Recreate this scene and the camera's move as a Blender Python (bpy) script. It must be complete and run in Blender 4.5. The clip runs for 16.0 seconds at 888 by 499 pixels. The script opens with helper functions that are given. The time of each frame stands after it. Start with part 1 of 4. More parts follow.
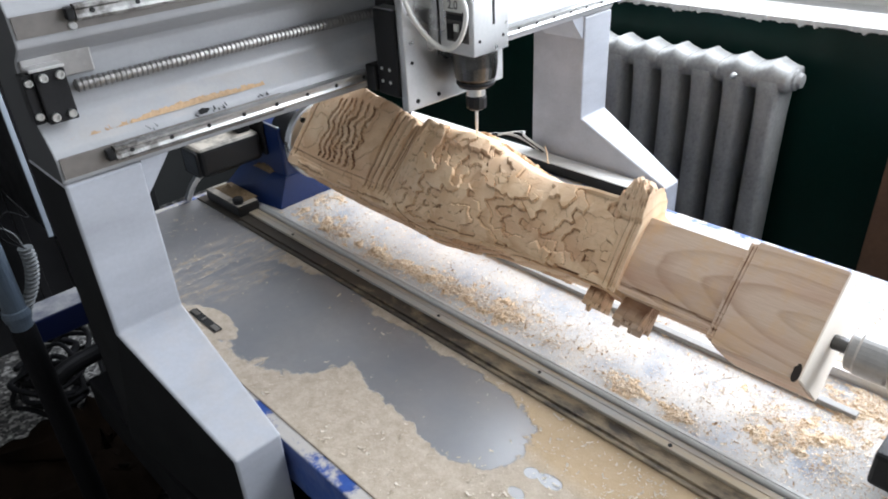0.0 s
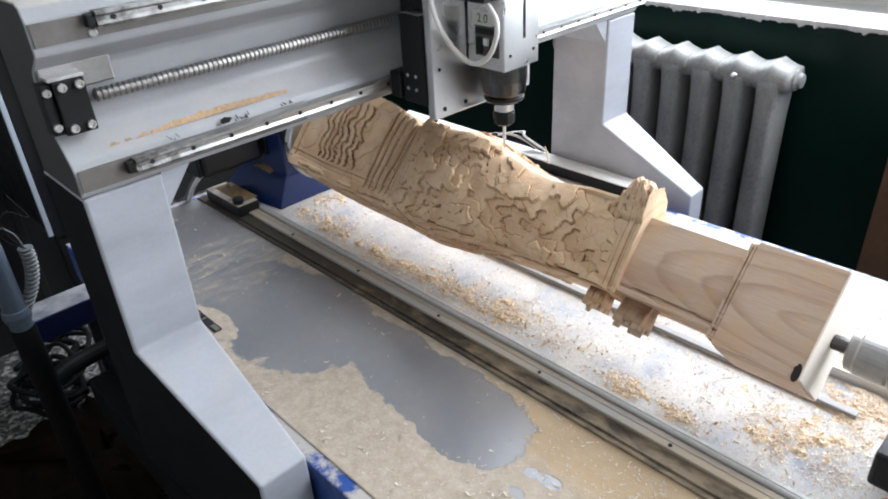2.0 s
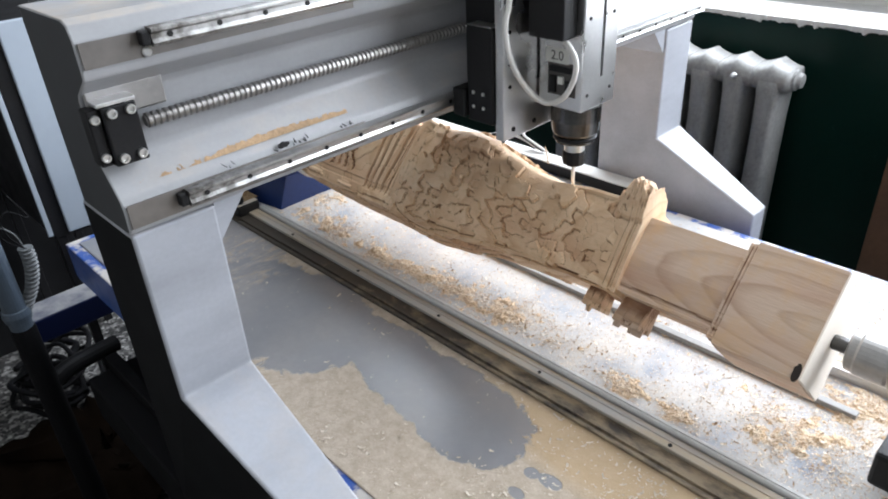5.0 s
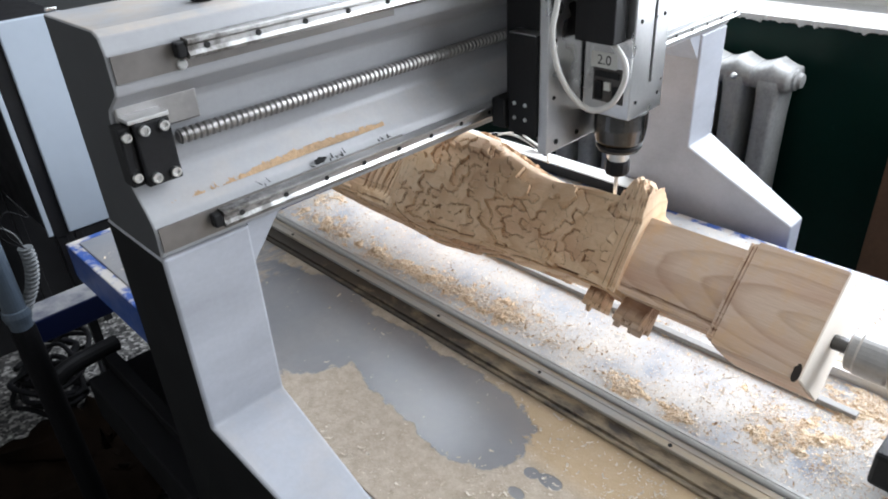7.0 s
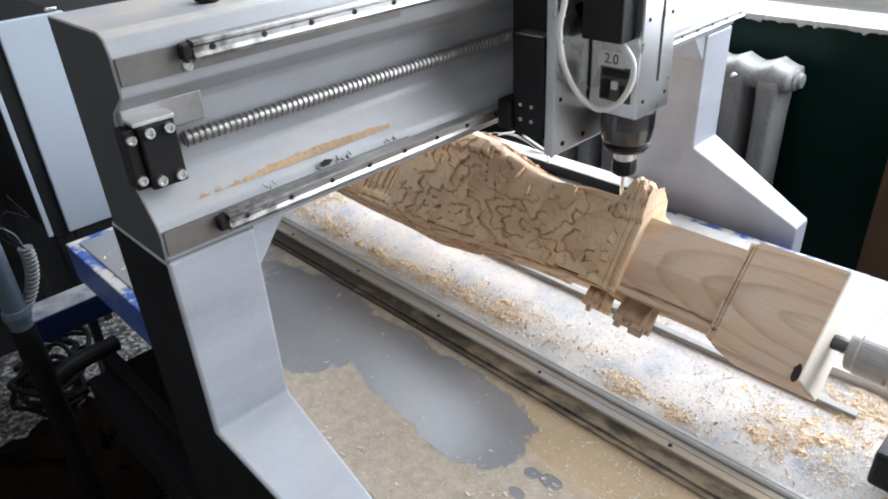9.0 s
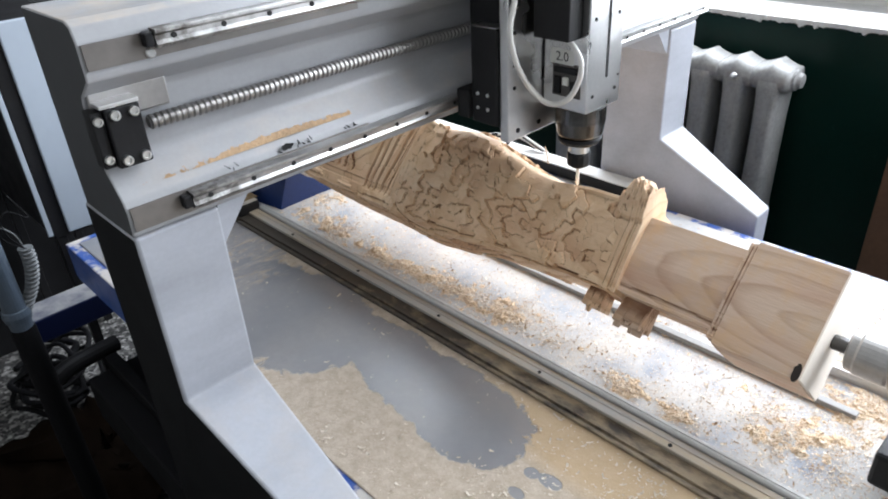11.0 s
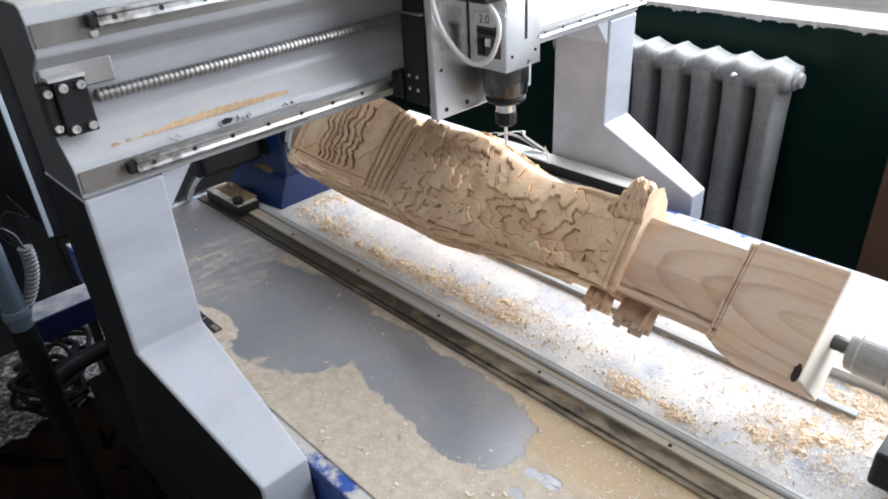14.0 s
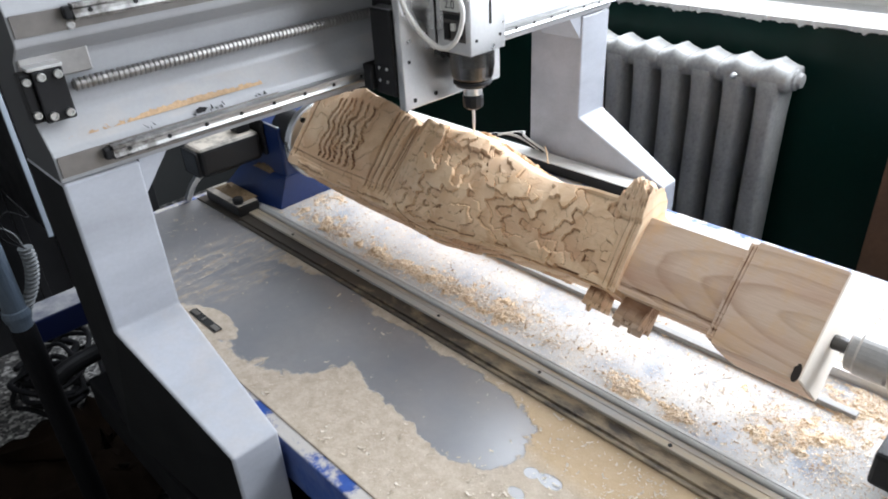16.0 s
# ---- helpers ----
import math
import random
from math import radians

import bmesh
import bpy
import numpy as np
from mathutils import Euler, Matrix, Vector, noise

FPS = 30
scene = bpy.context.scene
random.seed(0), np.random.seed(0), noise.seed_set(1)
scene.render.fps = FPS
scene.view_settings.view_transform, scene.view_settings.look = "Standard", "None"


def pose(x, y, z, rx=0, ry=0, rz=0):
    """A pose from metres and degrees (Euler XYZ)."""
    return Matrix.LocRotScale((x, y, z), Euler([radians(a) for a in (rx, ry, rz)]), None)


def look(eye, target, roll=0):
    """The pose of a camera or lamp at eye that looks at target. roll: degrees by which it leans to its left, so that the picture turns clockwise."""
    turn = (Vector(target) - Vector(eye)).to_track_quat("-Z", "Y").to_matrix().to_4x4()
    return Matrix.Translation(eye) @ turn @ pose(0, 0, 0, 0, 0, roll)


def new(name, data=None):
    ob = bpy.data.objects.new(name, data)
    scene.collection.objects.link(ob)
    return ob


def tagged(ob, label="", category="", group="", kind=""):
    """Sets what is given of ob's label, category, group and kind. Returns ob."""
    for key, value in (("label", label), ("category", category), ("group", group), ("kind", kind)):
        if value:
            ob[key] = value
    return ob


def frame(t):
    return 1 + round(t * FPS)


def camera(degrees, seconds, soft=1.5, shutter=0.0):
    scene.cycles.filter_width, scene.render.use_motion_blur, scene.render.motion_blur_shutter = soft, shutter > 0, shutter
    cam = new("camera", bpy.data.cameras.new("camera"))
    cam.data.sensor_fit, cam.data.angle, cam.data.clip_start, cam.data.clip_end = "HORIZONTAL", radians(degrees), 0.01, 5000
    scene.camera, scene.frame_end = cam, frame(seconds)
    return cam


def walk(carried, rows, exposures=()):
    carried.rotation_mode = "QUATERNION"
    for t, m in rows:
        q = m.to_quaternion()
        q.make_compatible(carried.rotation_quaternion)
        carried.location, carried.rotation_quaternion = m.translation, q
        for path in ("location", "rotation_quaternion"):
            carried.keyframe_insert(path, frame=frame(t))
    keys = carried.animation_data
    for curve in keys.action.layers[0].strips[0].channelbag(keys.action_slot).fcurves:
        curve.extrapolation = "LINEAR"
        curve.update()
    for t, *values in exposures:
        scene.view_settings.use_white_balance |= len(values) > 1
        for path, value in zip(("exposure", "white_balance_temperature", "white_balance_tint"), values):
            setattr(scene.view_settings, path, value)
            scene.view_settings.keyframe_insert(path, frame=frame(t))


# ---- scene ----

cam = camera(64.03, 16.0, soft=1.9)
EYE = (0.700, -0.889, 0.790)
VIEW = look(EYE, (0.700 - 0.6317, -0.889 + 0.5876, 0.790 - 0.5057), roll=-3.30)
walk(cam, [(0.0, VIEW), (16.0, VIEW)], exposures=[(0.0, 0.0), (9.0, 0.0), (12.0, 0.07), (16.0, 0.10)])

# ---- light ----
world = bpy.data.worlds.new("sky")
scene.world = world
world.use_nodes = True
wt = world.node_tree
sky = wt.nodes.new("ShaderNodeTexSky")
sky.sky_type = "NISHITA"
sky.sun_disc = False
sky.sun_elevation = radians(38)
sky.sun_rotation = radians(60)
wt.links.new(sky.outputs[0], wt.nodes["Background"].inputs[0])
wt.nodes["Background"].inputs[1].default_value = 0.15


def window_light(name, x, y, z, w, h, aim, watts, colour):
    d = bpy.data.lights.new(name, "AREA")
    d.shape, d.size, d.size_y, d.energy, d.color = "RECTANGLE", w, h, watts, colour
    ob = new(name, d)
    ob.matrix_world = look((x, y, z), aim)
    return ob


window_light("window_daylight", 0.475, 1.42, 1.78, 5.4, 2.92, (0.475, 0.0, 1.78), 405, (0.855, 0.912, 1.0))


# ---- materials ----
class Mat:
    """A small node builder."""

    def __init__(self, name, rough=0.5, metal=0.0):
        self.m = bpy.data.materials.new(name)
        self.m.use_nodes = True
        self.t = self.m.node_tree
        self.b = self.t.nodes["Principled BSDF"]
        self.b.inputs["Roughness"].default_value = rough
        self.b.inputs["Metallic"].default_value = metal
        self.co = self.t.nodes.new("ShaderNodeTexCoord").outputs["Object"]

    def node(self, kind, **kw):
        n = self.t.nodes.new(kind)
        for k, v in kw.items():
            n.inputs[k].default_value = v
        return n

    def link(self, a, b):
        self.t.links.new(a, b)

    def stretch(self, sx, sy, sz):
        n = self.t.nodes.new("ShaderNodeMapping")
        n.inputs["Scale"].default_value = (sx, sy, sz)
        self.link(self.co, n.inputs["Vector"])
        return n.outputs[0]

    def noise(self, scale, detail=4.0, rough=0.55, vec=None, distort=0.0):
        n = self.node("ShaderNodeTexNoise", Scale=scale, Detail=detail, Roughness=rough, Distortion=distort)
        self.link(vec or self.co, n.inputs["Vector"])
        return n.outputs["Fac"]

    def ramp(self, fac, stops):
        n = self.t.nodes.new("ShaderNodeValToRGB")
        e = n.color_ramp.elements
        while len(e) < len(stops):
            e.new(0.5)
        for q, (p, c) in zip(e, stops):
            q.position = p
            q.color = (*c, 1) if isinstance(c, tuple) else (c, c, c, 1)
        self.link(fac, n.inputs[0])
        return n.outputs[0]

    def mix(self, fac, a, b, mode="MIX"):
        n = self.t.nodes.new("ShaderNodeMix")
        n.data_type, n.blend_type = "RGBA", mode
        for i, v in ((0, fac), (6, a), (7, b)):
            s = n.inputs[i]
            if isinstance(v, (int, float)):
                s.default_value = v if i == 0 else (v, v, v, 1)
            elif isinstance(v, tuple):
                s.default_value = (*v, 1)
            else:
                self.link(v, s)
        return n.outputs[2]

    def math(self, op, a, b=0.0):
        n = self.t.nodes.new("ShaderNodeMath")
        n.operation = op
        for s, v in zip(n.inputs, (a, b)):
            if isinstance(v, (int, float)):
                s.default_value = v
            else:
                self.link(v, s)
        return n.outputs[0]

    def xyz(self):
        n = self.t.nodes.new("ShaderNodeSeparateXYZ")
        self.link(self.co, n.inputs[0])
        return n.outputs

    def colour(self, c):
        if isinstance(c, tuple):
            self.b.inputs["Base Color"].default_value = (*c, 1)
        else:
            self.link(c, self.b.inputs["Base Color"])
        return self

    def roughness(self, f):
        self.link(f, self.b.inputs["Roughness"])
        return self

    def bump(self, h, strength=0.3, dist=0.002):
        n = self.node("ShaderNodeBump", Strength=strength, Distance=dist)
        self.link(h, n.inputs["Height"])
        self.link(n.outputs[0], self.b.inputs["Normal"])
        return self


def plain(name, c, rough=0.5, metal=0.0, var=0.12, scale=30.0, bump=0.15, spec=0.5):
    """Paint, metal or plastic with mottling at two scales and a slightly uneven surface."""
    k = Mat(name, rough, metal)
    k.b.inputs["Specular IOR Level"].default_value = spec
    big, fine = k.noise(scale * 0.2, 3), k.noise(scale * 4, 5)
    v = k.mix(0.4, big, fine)
    lo, hi = tuple(q * (1 - var) for q in c), tuple(min(1, q * (1 + var)) for q in c)
    k.colour(k.ramp(v, [(0.3, lo), (0.7, hi)]))
    k.roughness(k.ramp(big, [(0.3, max(0.04, rough - 0.08)), (0.7, min(1, rough + 0.10))]))
    if bump:
        k.bump(fine, bump, 0.001)
    return k.m


def painted_cast(name, c, dust=0.35):
    """Grey machine enamel, dusted with fine wood flour on upward faces, with a few scuffs."""
    k = Mat(name, 0.34)
    big, fine = k.noise(5, 4), k.noise(160, 4)
    grime = k.ramp(k.noise(3.2, 7, 0.62, k.stretch(2.0, 0.6, 2.5)), [(0.35, 0.80), (0.62, 1.04)])
    base = k.ramp(k.mix(0.35, big, fine), [(0.3, tuple(q * 0.90 for q in c)), (0.7, tuple(min(1, q * 1.06) for q in c))])
    base = k.mix(1.0, base, grime, "MULTIPLY")
    geo = k.t.nodes.new("ShaderNodeNewGeometry")
    sep = k.t.nodes.new("ShaderNodeSeparateXYZ")
    k.link(geo.outputs["Normal"], sep.inputs[0])
    up = k.ramp(sep.outputs[2], [(0.35, 0.0), (0.95, dust)])
    patch = k.ramp(k.noise(14, 6, 0.65), [(0.42, 0.0), (0.62, 1.0)])
    m = k.math("MULTIPLY", up, patch)
    k.colour(k.mix(m, base, (0.56, 0.42, 0.27)))
    scuff = k.ramp(k.noise(9, 6, 0.7, k.stretch(1, 0.3, 6)), [(0.60, 0.0), (0.72, 1.0)])
    r = k.math("ADD", k.math("MULTIPLY", scuff, 0.18), 0.30)
    k.roughness(k.math("ADD", r, k.math("MULTIPLY", m, 0.5)))
    k.bump(fine, 0.12, 0.0008)
    return k.m


M_CAST = painted_cast("grey_enamel", (0.38, 0.386, 0.40))
M_PAD = plain("rail_pad_metal", (0.20, 0.185, 0.172), 0.42, 0.6, 0.35, 9, 0.15)
M_LEG = painted_cast("light_grey_enamel", (0.40, 0.418, 0.46), 0.15)
# Darkened copies of the grey enamels: shade painted on the outer faces.
M_LEG_SHADE = plain("leg_side_shade", (0.009, 0.0092, 0.010), 0.6, 0, 0.1, 12, 0.1, 0.08)
M_BEAM_SHADE = plain("beam_end_shade", (0.055, 0.057, 0.06), 0.5, 0, 0.1, 12, 0.1, 0.25)
M_STEEL = plain("ground_steel", (0.78, 0.78, 0.77), 0.30, 1.0, 0.10, 40, 0.08)
M_SCREW = plain("oiled_screw_steel", (0.34, 0.33, 0.32), 0.36, 1.0, 0.30, 20, 0.1)
M_DULL = plain("dull_steel", (0.42, 0.41, 0.40), 0.38, 1.0, 0.18, 30, 0.15)
M_BAR = plain("dusty_bar", (0.30, 0.295, 0.285), 0.6, 0, 0.2, 30, 0.15)
M_LIP = plain("rubbed_aluminium", (0.66, 0.66, 0.65), 0.4, 0.35, 0.12, 40, 0.1)
M_ALU = plain("brushed_aluminium", (0.74, 0.74, 0.74), 0.30, 1.0, 0.08, 40, 0.08)
M_NOSE = plain("stained_steel", (0.10, 0.098, 0.096), 0.22, 1.0, 0.55, 14, 0.15)
M_BLACK = plain("black_steel", (0.012, 0.012, 0.013), 0.42, 0.0, 0.3, 60, 0.15, 0.25)
M_BORE = plain("dark_bore", (0.012, 0.012, 0.012), 0.8, 0, 0.2, 60, 0)
M_BLUE = plain("blue_enamel", (0.006, 0.022, 0.098), 0.38, 0, 0.25, 22, 0.2)
# Darkened copy of the blue enamel: shade put into the underframe's colour.
M_BLUE_SHADE = plain("shaded_blue_enamel", (0.003, 0.007, 0.034), 0.5, 0, 0.25, 22, 0.2, 0.12)
M_WHITE = plain("white_plastic", (0.78, 0.77, 0.74), 0.35, 0, 0.05, 40, 0.05)
M_PAPER = plain("label_paper", (0.72, 0.72, 0.68), 0.6, 0, 0.05, 40, 0.0)
M_INK = plain("black_ink", (0.02, 0.02, 0.02), 0.6, 0, 0.1, 40, 0.0)
M_PANEL = plain("grey_panel", (0.085, 0.078, 0.075), 0.5, 0, 0.15, 40, 0.0)
M_CAB = plain("pale_blue_grey_enamel", (0.36, 0.41, 0.47), 0.42, 0, 0.05, 8, 0.05)
M_HOSE = plain("grey_hose", (0.13, 0.14, 0.145), 0.5, 0, 0.2, 60, 0.1)
M_PIPE = plain("blue_grey_pipe", (0.060, 0.080, 0.105), 0.35, 0, 0.2, 30, 0.1)
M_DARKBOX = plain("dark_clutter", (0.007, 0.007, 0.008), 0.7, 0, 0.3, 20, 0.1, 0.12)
M_DARK_SHEET = plain("near_black_sheet", (0.006, 0.0035, 0.002), 0.95, 0, 0.4, 25, 0.3, 0.05)
M_RAG = plain("brown_cardboard", (0.10, 0.055, 0.03), 0.8, 0, 0.3, 25, 0.3)


def make_worn_rail():
    """Ground steel rail, grimed with dust and oil over its unused end."""
    k = Mat("worn_rail_steel", 0.3, 1.0)
    x, y, z = k.xyz()
    near = k.ramp(k.math("MULTIPLY", k.math("ADD", y, 0.56), 6.0), [(0.0, 0.85), (0.5, 0.5), (1.0, 0.12)])
    g = k.math("MULTIPLY", near, k.ramp(k.noise(45, 7, 0.65), [(0.35, 0.3), (0.6, 1.2)]))
    k.colour(k.mix(g, (0.62, 0.62, 0.615), (0.14, 0.13, 0.12)))
    k.roughness(k.math("ADD", 0.28, k.math("MULTIPLY", g, 0.4)))
    k.bump(k.noise(120, 4), 0.1, 0.0008)
    return k.m


M_WORN = make_worn_rail()


def make_wood(name, early, late, stain):
    """Freshly cut pine: growth rings round a slanting pith, dark brown inner corners and pale torn fibres."""
    k = Mat(name, 0.62)
    warp = k.noise(3.0, 3, 0.5, k.stretch(0.6, 2.0, 2.0))
    x, y, z = k.xyz()
    dy = k.math("ADD", k.math("ADD", y, 0.050), k.math("MULTIPLY", k.math("SUBTRACT", x, 0.40), 0.26))
    dz = k.math("SUBTRACT", k.math("SUBTRACT", z, 0.215), k.math("MULTIPLY", k.math("SUBTRACT", x, 0.40), 0.16))
    rad = k.math("SQRT", k.math("ADD", k.math("MULTIPLY", dy, dy), k.math("MULTIPLY", dz, dz)))
    ring = k.math("ADD", k.math("MULTIPLY", rad, 44.0), k.math("MULTIPLY", warp, 3.2))
    wave = k.ramp(k.math("FRACT", ring), [(0.0, 0.0), (0.55, 0.10), (0.90, 0.95), (1.0, 0.0)])
    c = k.mix(wave, early, late)
    blush = k.ramp(k.noise(5.5, 3, 0.5, k.stretch(0.7, 3, 3)), [(0.45, 0.0), (0.68, 0.75)])
    c = k.mix(blush, c, stain)
    grey = k.ramp(k.noise(4.0, 4, 0.5, k.stretch(0.8, 2, 2)), [(0.42, 0.0), (0.66, 0.5)])
    c = k.mix(grey, c, (0.64, 0.50, 0.36))
    fine = k.noise(70, 5, 0.6, k.stretch(0.35, 7, 7))
    c = k.mix(0.16, c, k.ramp(fine, [(0.3, (0.40, 0.27, 0.17)), (0.7, (0.80, 0.67, 0.52))]))
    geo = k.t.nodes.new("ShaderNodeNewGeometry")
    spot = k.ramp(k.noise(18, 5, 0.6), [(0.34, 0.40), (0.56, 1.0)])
    # Concave corners turn dark brown by pointiness, broken up by noise.
    inner_brown = k.math("MULTIPLY", k.ramp(geo.outputs["Pointiness"], [(0.466, 0.95), (0.4965, 0.0)]), spot)
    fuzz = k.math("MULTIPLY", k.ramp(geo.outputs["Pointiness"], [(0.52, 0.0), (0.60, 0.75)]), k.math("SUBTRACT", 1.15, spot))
    tan = k.ramp(k.noise(24, 6, 0.65), [(0.46, 0.0), (0.66, 0.65)])
    c = k.mix(tan, c, (0.66, 0.43, 0.24))
    c = k.mix(inner_brown, c, (0.17, 0.068, 0.024))
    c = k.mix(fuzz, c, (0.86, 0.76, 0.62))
    k.colour(c)
    k.bump(k.noise(140, 5, 0.6, k.stretch(0.3, 3, 3)), 0.3, 0.001)
    return k.m


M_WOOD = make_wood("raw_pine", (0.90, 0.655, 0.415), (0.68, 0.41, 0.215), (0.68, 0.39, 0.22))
M_PLANED = make_wood("planed_pine", (0.66, 0.490, 0.375), (0.46, 0.285, 0.190), (0.54, 0.31, 0.205))


def make_table():
    """Grey-blue coated table top with pale wood flour settled on it, wiped clear in patches; whitened between the
    rails.
    """
    k = Mat("dusty_table_top", 0.2)
    x, y, z = k.xyz()

    def blob(cx, cy, rx, ry):
        dx = k.math("DIVIDE", k.math("SUBTRACT", x, cx), rx)
        dy = k.math("DIVIDE", k.math("SUBTRACT", y, cy), ry)
        return k.math("SUBTRACT", 1.0, k.math("ADD", k.math("MULTIPLY", dx, dx), k.math("MULTIPLY", dy, dy)))

    clear = blob(-0.36, -0.345, 0.235, 0.138)
    for q in ((0.03, -0.300, 0.20, 0.078), (-0.12, -0.285, 0.18, 0.066), (0.13, -0.325, 0.09, 0.070), (-0.86, -0.36, 0.40, 0.24), (0.283, -0.325, 0.020, 0.012), (0.255, -0.33, 0.012, 0.010), (0.262, -0.372, 0.014, 0.009)):
        clear = k.math("MAXIMUM", clear, blob(*q))
    clear = k.math("SUBTRACT", clear, k.math("MULTIPLY", k.math("MAXIMUM", blob(-0.425, -0.452, 0.085, 0.034), 0.0), 1.0))
    edge = k.math("MULTIPLY", k.math("SUBTRACT", k.noise(11, 10, 0.62, None, 0.6), 0.5), 1.35)
    edge = k.math("ADD", edge, k.math("MULTIPLY", k.math("SUBTRACT", k.noise(48, 6, 0.65), 0.5), 0.7))
    d = k.math("ADD", clear, edge)
    dust = k.ramp(d, [(0.0, 1.0), (0.05, 0.75), (0.11, 0.0)])
    smear = k.ramp(k.noise(26, 8, 0.68, k.stretch(2.4, 0.7, 1), 0.8), [(0.47, 0.0), (0.60, 0.85)])
    band = k.ramp(blob(-0.60, -0.33, 0.16, 0.20), [(0.0, 0.0), (0.6, 1.0)])
    veil = k.ramp(k.noise(5, 6, 0.6), [(0.35, 0.05), (0.75, 0.30)])
    speck = k.ramp(k.noise(60, 6, 0.6), [(0.76, 0.0), (0.79, 0.7)])
    film = k.math("MAXIMUM", k.math("MAXIMUM", k.math("MULTIPLY", smear, band), veil), speck)
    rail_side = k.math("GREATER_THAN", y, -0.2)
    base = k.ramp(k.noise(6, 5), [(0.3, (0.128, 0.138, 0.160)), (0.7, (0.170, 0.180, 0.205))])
    flour = k.ramp(k.noise(45, 8, 0.7), [(0.25, (0.36, 0.285, 0.205)), (0.5, (0.49, 0.41, 0.32)), (0.75, (0.63, 0.55, 0.455))])
    warm = k.ramp(k.math("ADD", blob(0.33, -0.250, 0.30, 0.075), k.math("MULTIPLY", k.noise(14, 5), 0.5)), [(0.15, 0.0), (0.9, 0.75)])
    flour = k.mix(warm, flour, (0.52, 0.365, 0.20))
    m = k.math("MAXIMUM", dust, film)
    # White bed beyond y = -0.2 holds flour and the window's glare as colour.
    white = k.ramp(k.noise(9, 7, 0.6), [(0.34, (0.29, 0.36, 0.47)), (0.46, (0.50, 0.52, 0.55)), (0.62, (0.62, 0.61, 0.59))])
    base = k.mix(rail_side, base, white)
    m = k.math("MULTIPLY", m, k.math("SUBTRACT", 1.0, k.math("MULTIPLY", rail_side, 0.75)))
    k.colour(k.mix(m, base, flour))
    k.roughness(k.math("ADD", k.math("ADD", 0.26, k.math("MULTIPLY", rail_side, 0.24)), k.math("MULTIPLY", m, 0.6)))
    k.link(k.math("SUBTRACT", 0.9, k.math("MULTIPLY", rail_side, 0.7)), k.b.inputs["Specular IOR Level"])
    k.b.inputs["Coat Roughness"].default_value = 0.40
    k.b.inputs["Coat IOR"].default_value = 1.75
    k.link(k.math("MULTIPLY", k.math("SUBTRACT", 1.0, m), k.math("SUBTRACT", 1.0, rail_side)), k.b.inputs["Coat Weight"])
    k.bump(k.math("MULTIPLY", k.mix(0.5, k.noise(220, 6, 0.7), k.noise(48, 5, 0.6)), m), 0.7, 0.004)
    return k.m


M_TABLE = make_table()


def make_wall():
    k = Mat("green_gloss_paint", 0.34)
    big, fine = k.noise(3, 5), k.noise(60, 6)
    c = k.ramp(k.mix(0.3, big, fine), [(0.3, (0.0012, 0.015, 0.011)), (0.7, (0.0025, 0.024, 0.0175))])
    k.b.inputs["Specular IOR Level"].default_value = 0.2
    chip = k.ramp(k.noise(22, 9, 0.72), [(0.69, 0.0), (0.72, 1.0)])
    k.colour(k.mix(chip, c, (0.30, 0.36, 0.32)))
    k.bump(k.noise(12, 7, 0.6), 0.5, 0.004)
    return k.m


M_WALL = make_wall()
M_PLASTER = plain("white_plaster", (0.74, 0.73, 0.70), 0.75, 0, 0.12, 14, 0.5)
M_CEIL = plain("ceiling_paint", (0.42, 0.415, 0.40), 0.8, 0, 0.1, 5, 0.2)
M_GREYWALL = plain("grey_wall_paint", (0.17, 0.165, 0.155), 0.7, 0, 0.1, 5, 0.2)
M_ROOM = plain("dingy_wall_paint", (0.018, 0.020, 0.020), 0.6, 0, 0.2, 4, 0.3)


def make_floor():
    k = Mat("worn_terrazzo", 0.6)
    v = k.node("ShaderNodeTexVoronoi", Scale=90.0)
    k.link(k.co, v.inputs["Vector"])
    spk = k.ramp(v.outputs["Color"], [(0.25, (0.015, 0.015, 0.015)), (0.55, (0.09, 0.088, 0.085)), (0.9, (0.46, 0.45, 0.43))])
    c = k.mix(k.ramp(k.noise(4, 7), [(0.45, 0.0), (0.7, 0.7)]), spk, (0.030, 0.027, 0.024))
    k.colour(c)
    k.bump(k.noise(80, 5), 0.3, 0.002)
    return k.m


M_FLOOR = make_floor()


def make_radiator_paint():
    k = Mat("old_silver_grey_paint", 0.42)
    big, fine = k.noise(9, 6, 0.65), k.noise(90, 6)
    c = k.ramp(k.mix(0.4, big, fine), [(0.28, (0.20, 0.20, 0.195)), (0.5, (0.37, 0.37, 0.362)), (0.75, (0.50, 0.50, 0.485))])
    run = k.ramp(k.noise(7, 6, 0.7, k.stretch(6, 6, 0.6)), [(0.55, 0.0), (0.8, 0.6)])
    k.colour(k.mix(run, c, (0.13, 0.125, 0.115)))
    k.bump(fine, 0.3, 0.002)
    return k.m


M_RAD = make_radiator_paint()
M_BOARD = plain("reddish_brown_board", (0.15, 0.080, 0.044), 0.6, 0, 0.25, 18, 0.3)
M_GLASS = Mat("window_glass", 0.02).m
M_GLASS.node_tree.nodes["Principled BSDF"].inputs["Transmission Weight"].default_value = 1.0


def make_chip_mat(name, lo, hi):
    k = Mat(name, 0.75)
    g = k.t.nodes.new("ShaderNodeNewGeometry")
    k.colour(k.ramp(g.outputs["Random Per Island"], [(0.0, lo), (1.0, hi)]))
    return k.m


M_CRUMB = make_chip_mat("dust_crumbs", (0.52, 0.44, 0.34), (0.74, 0.67, 0.57))
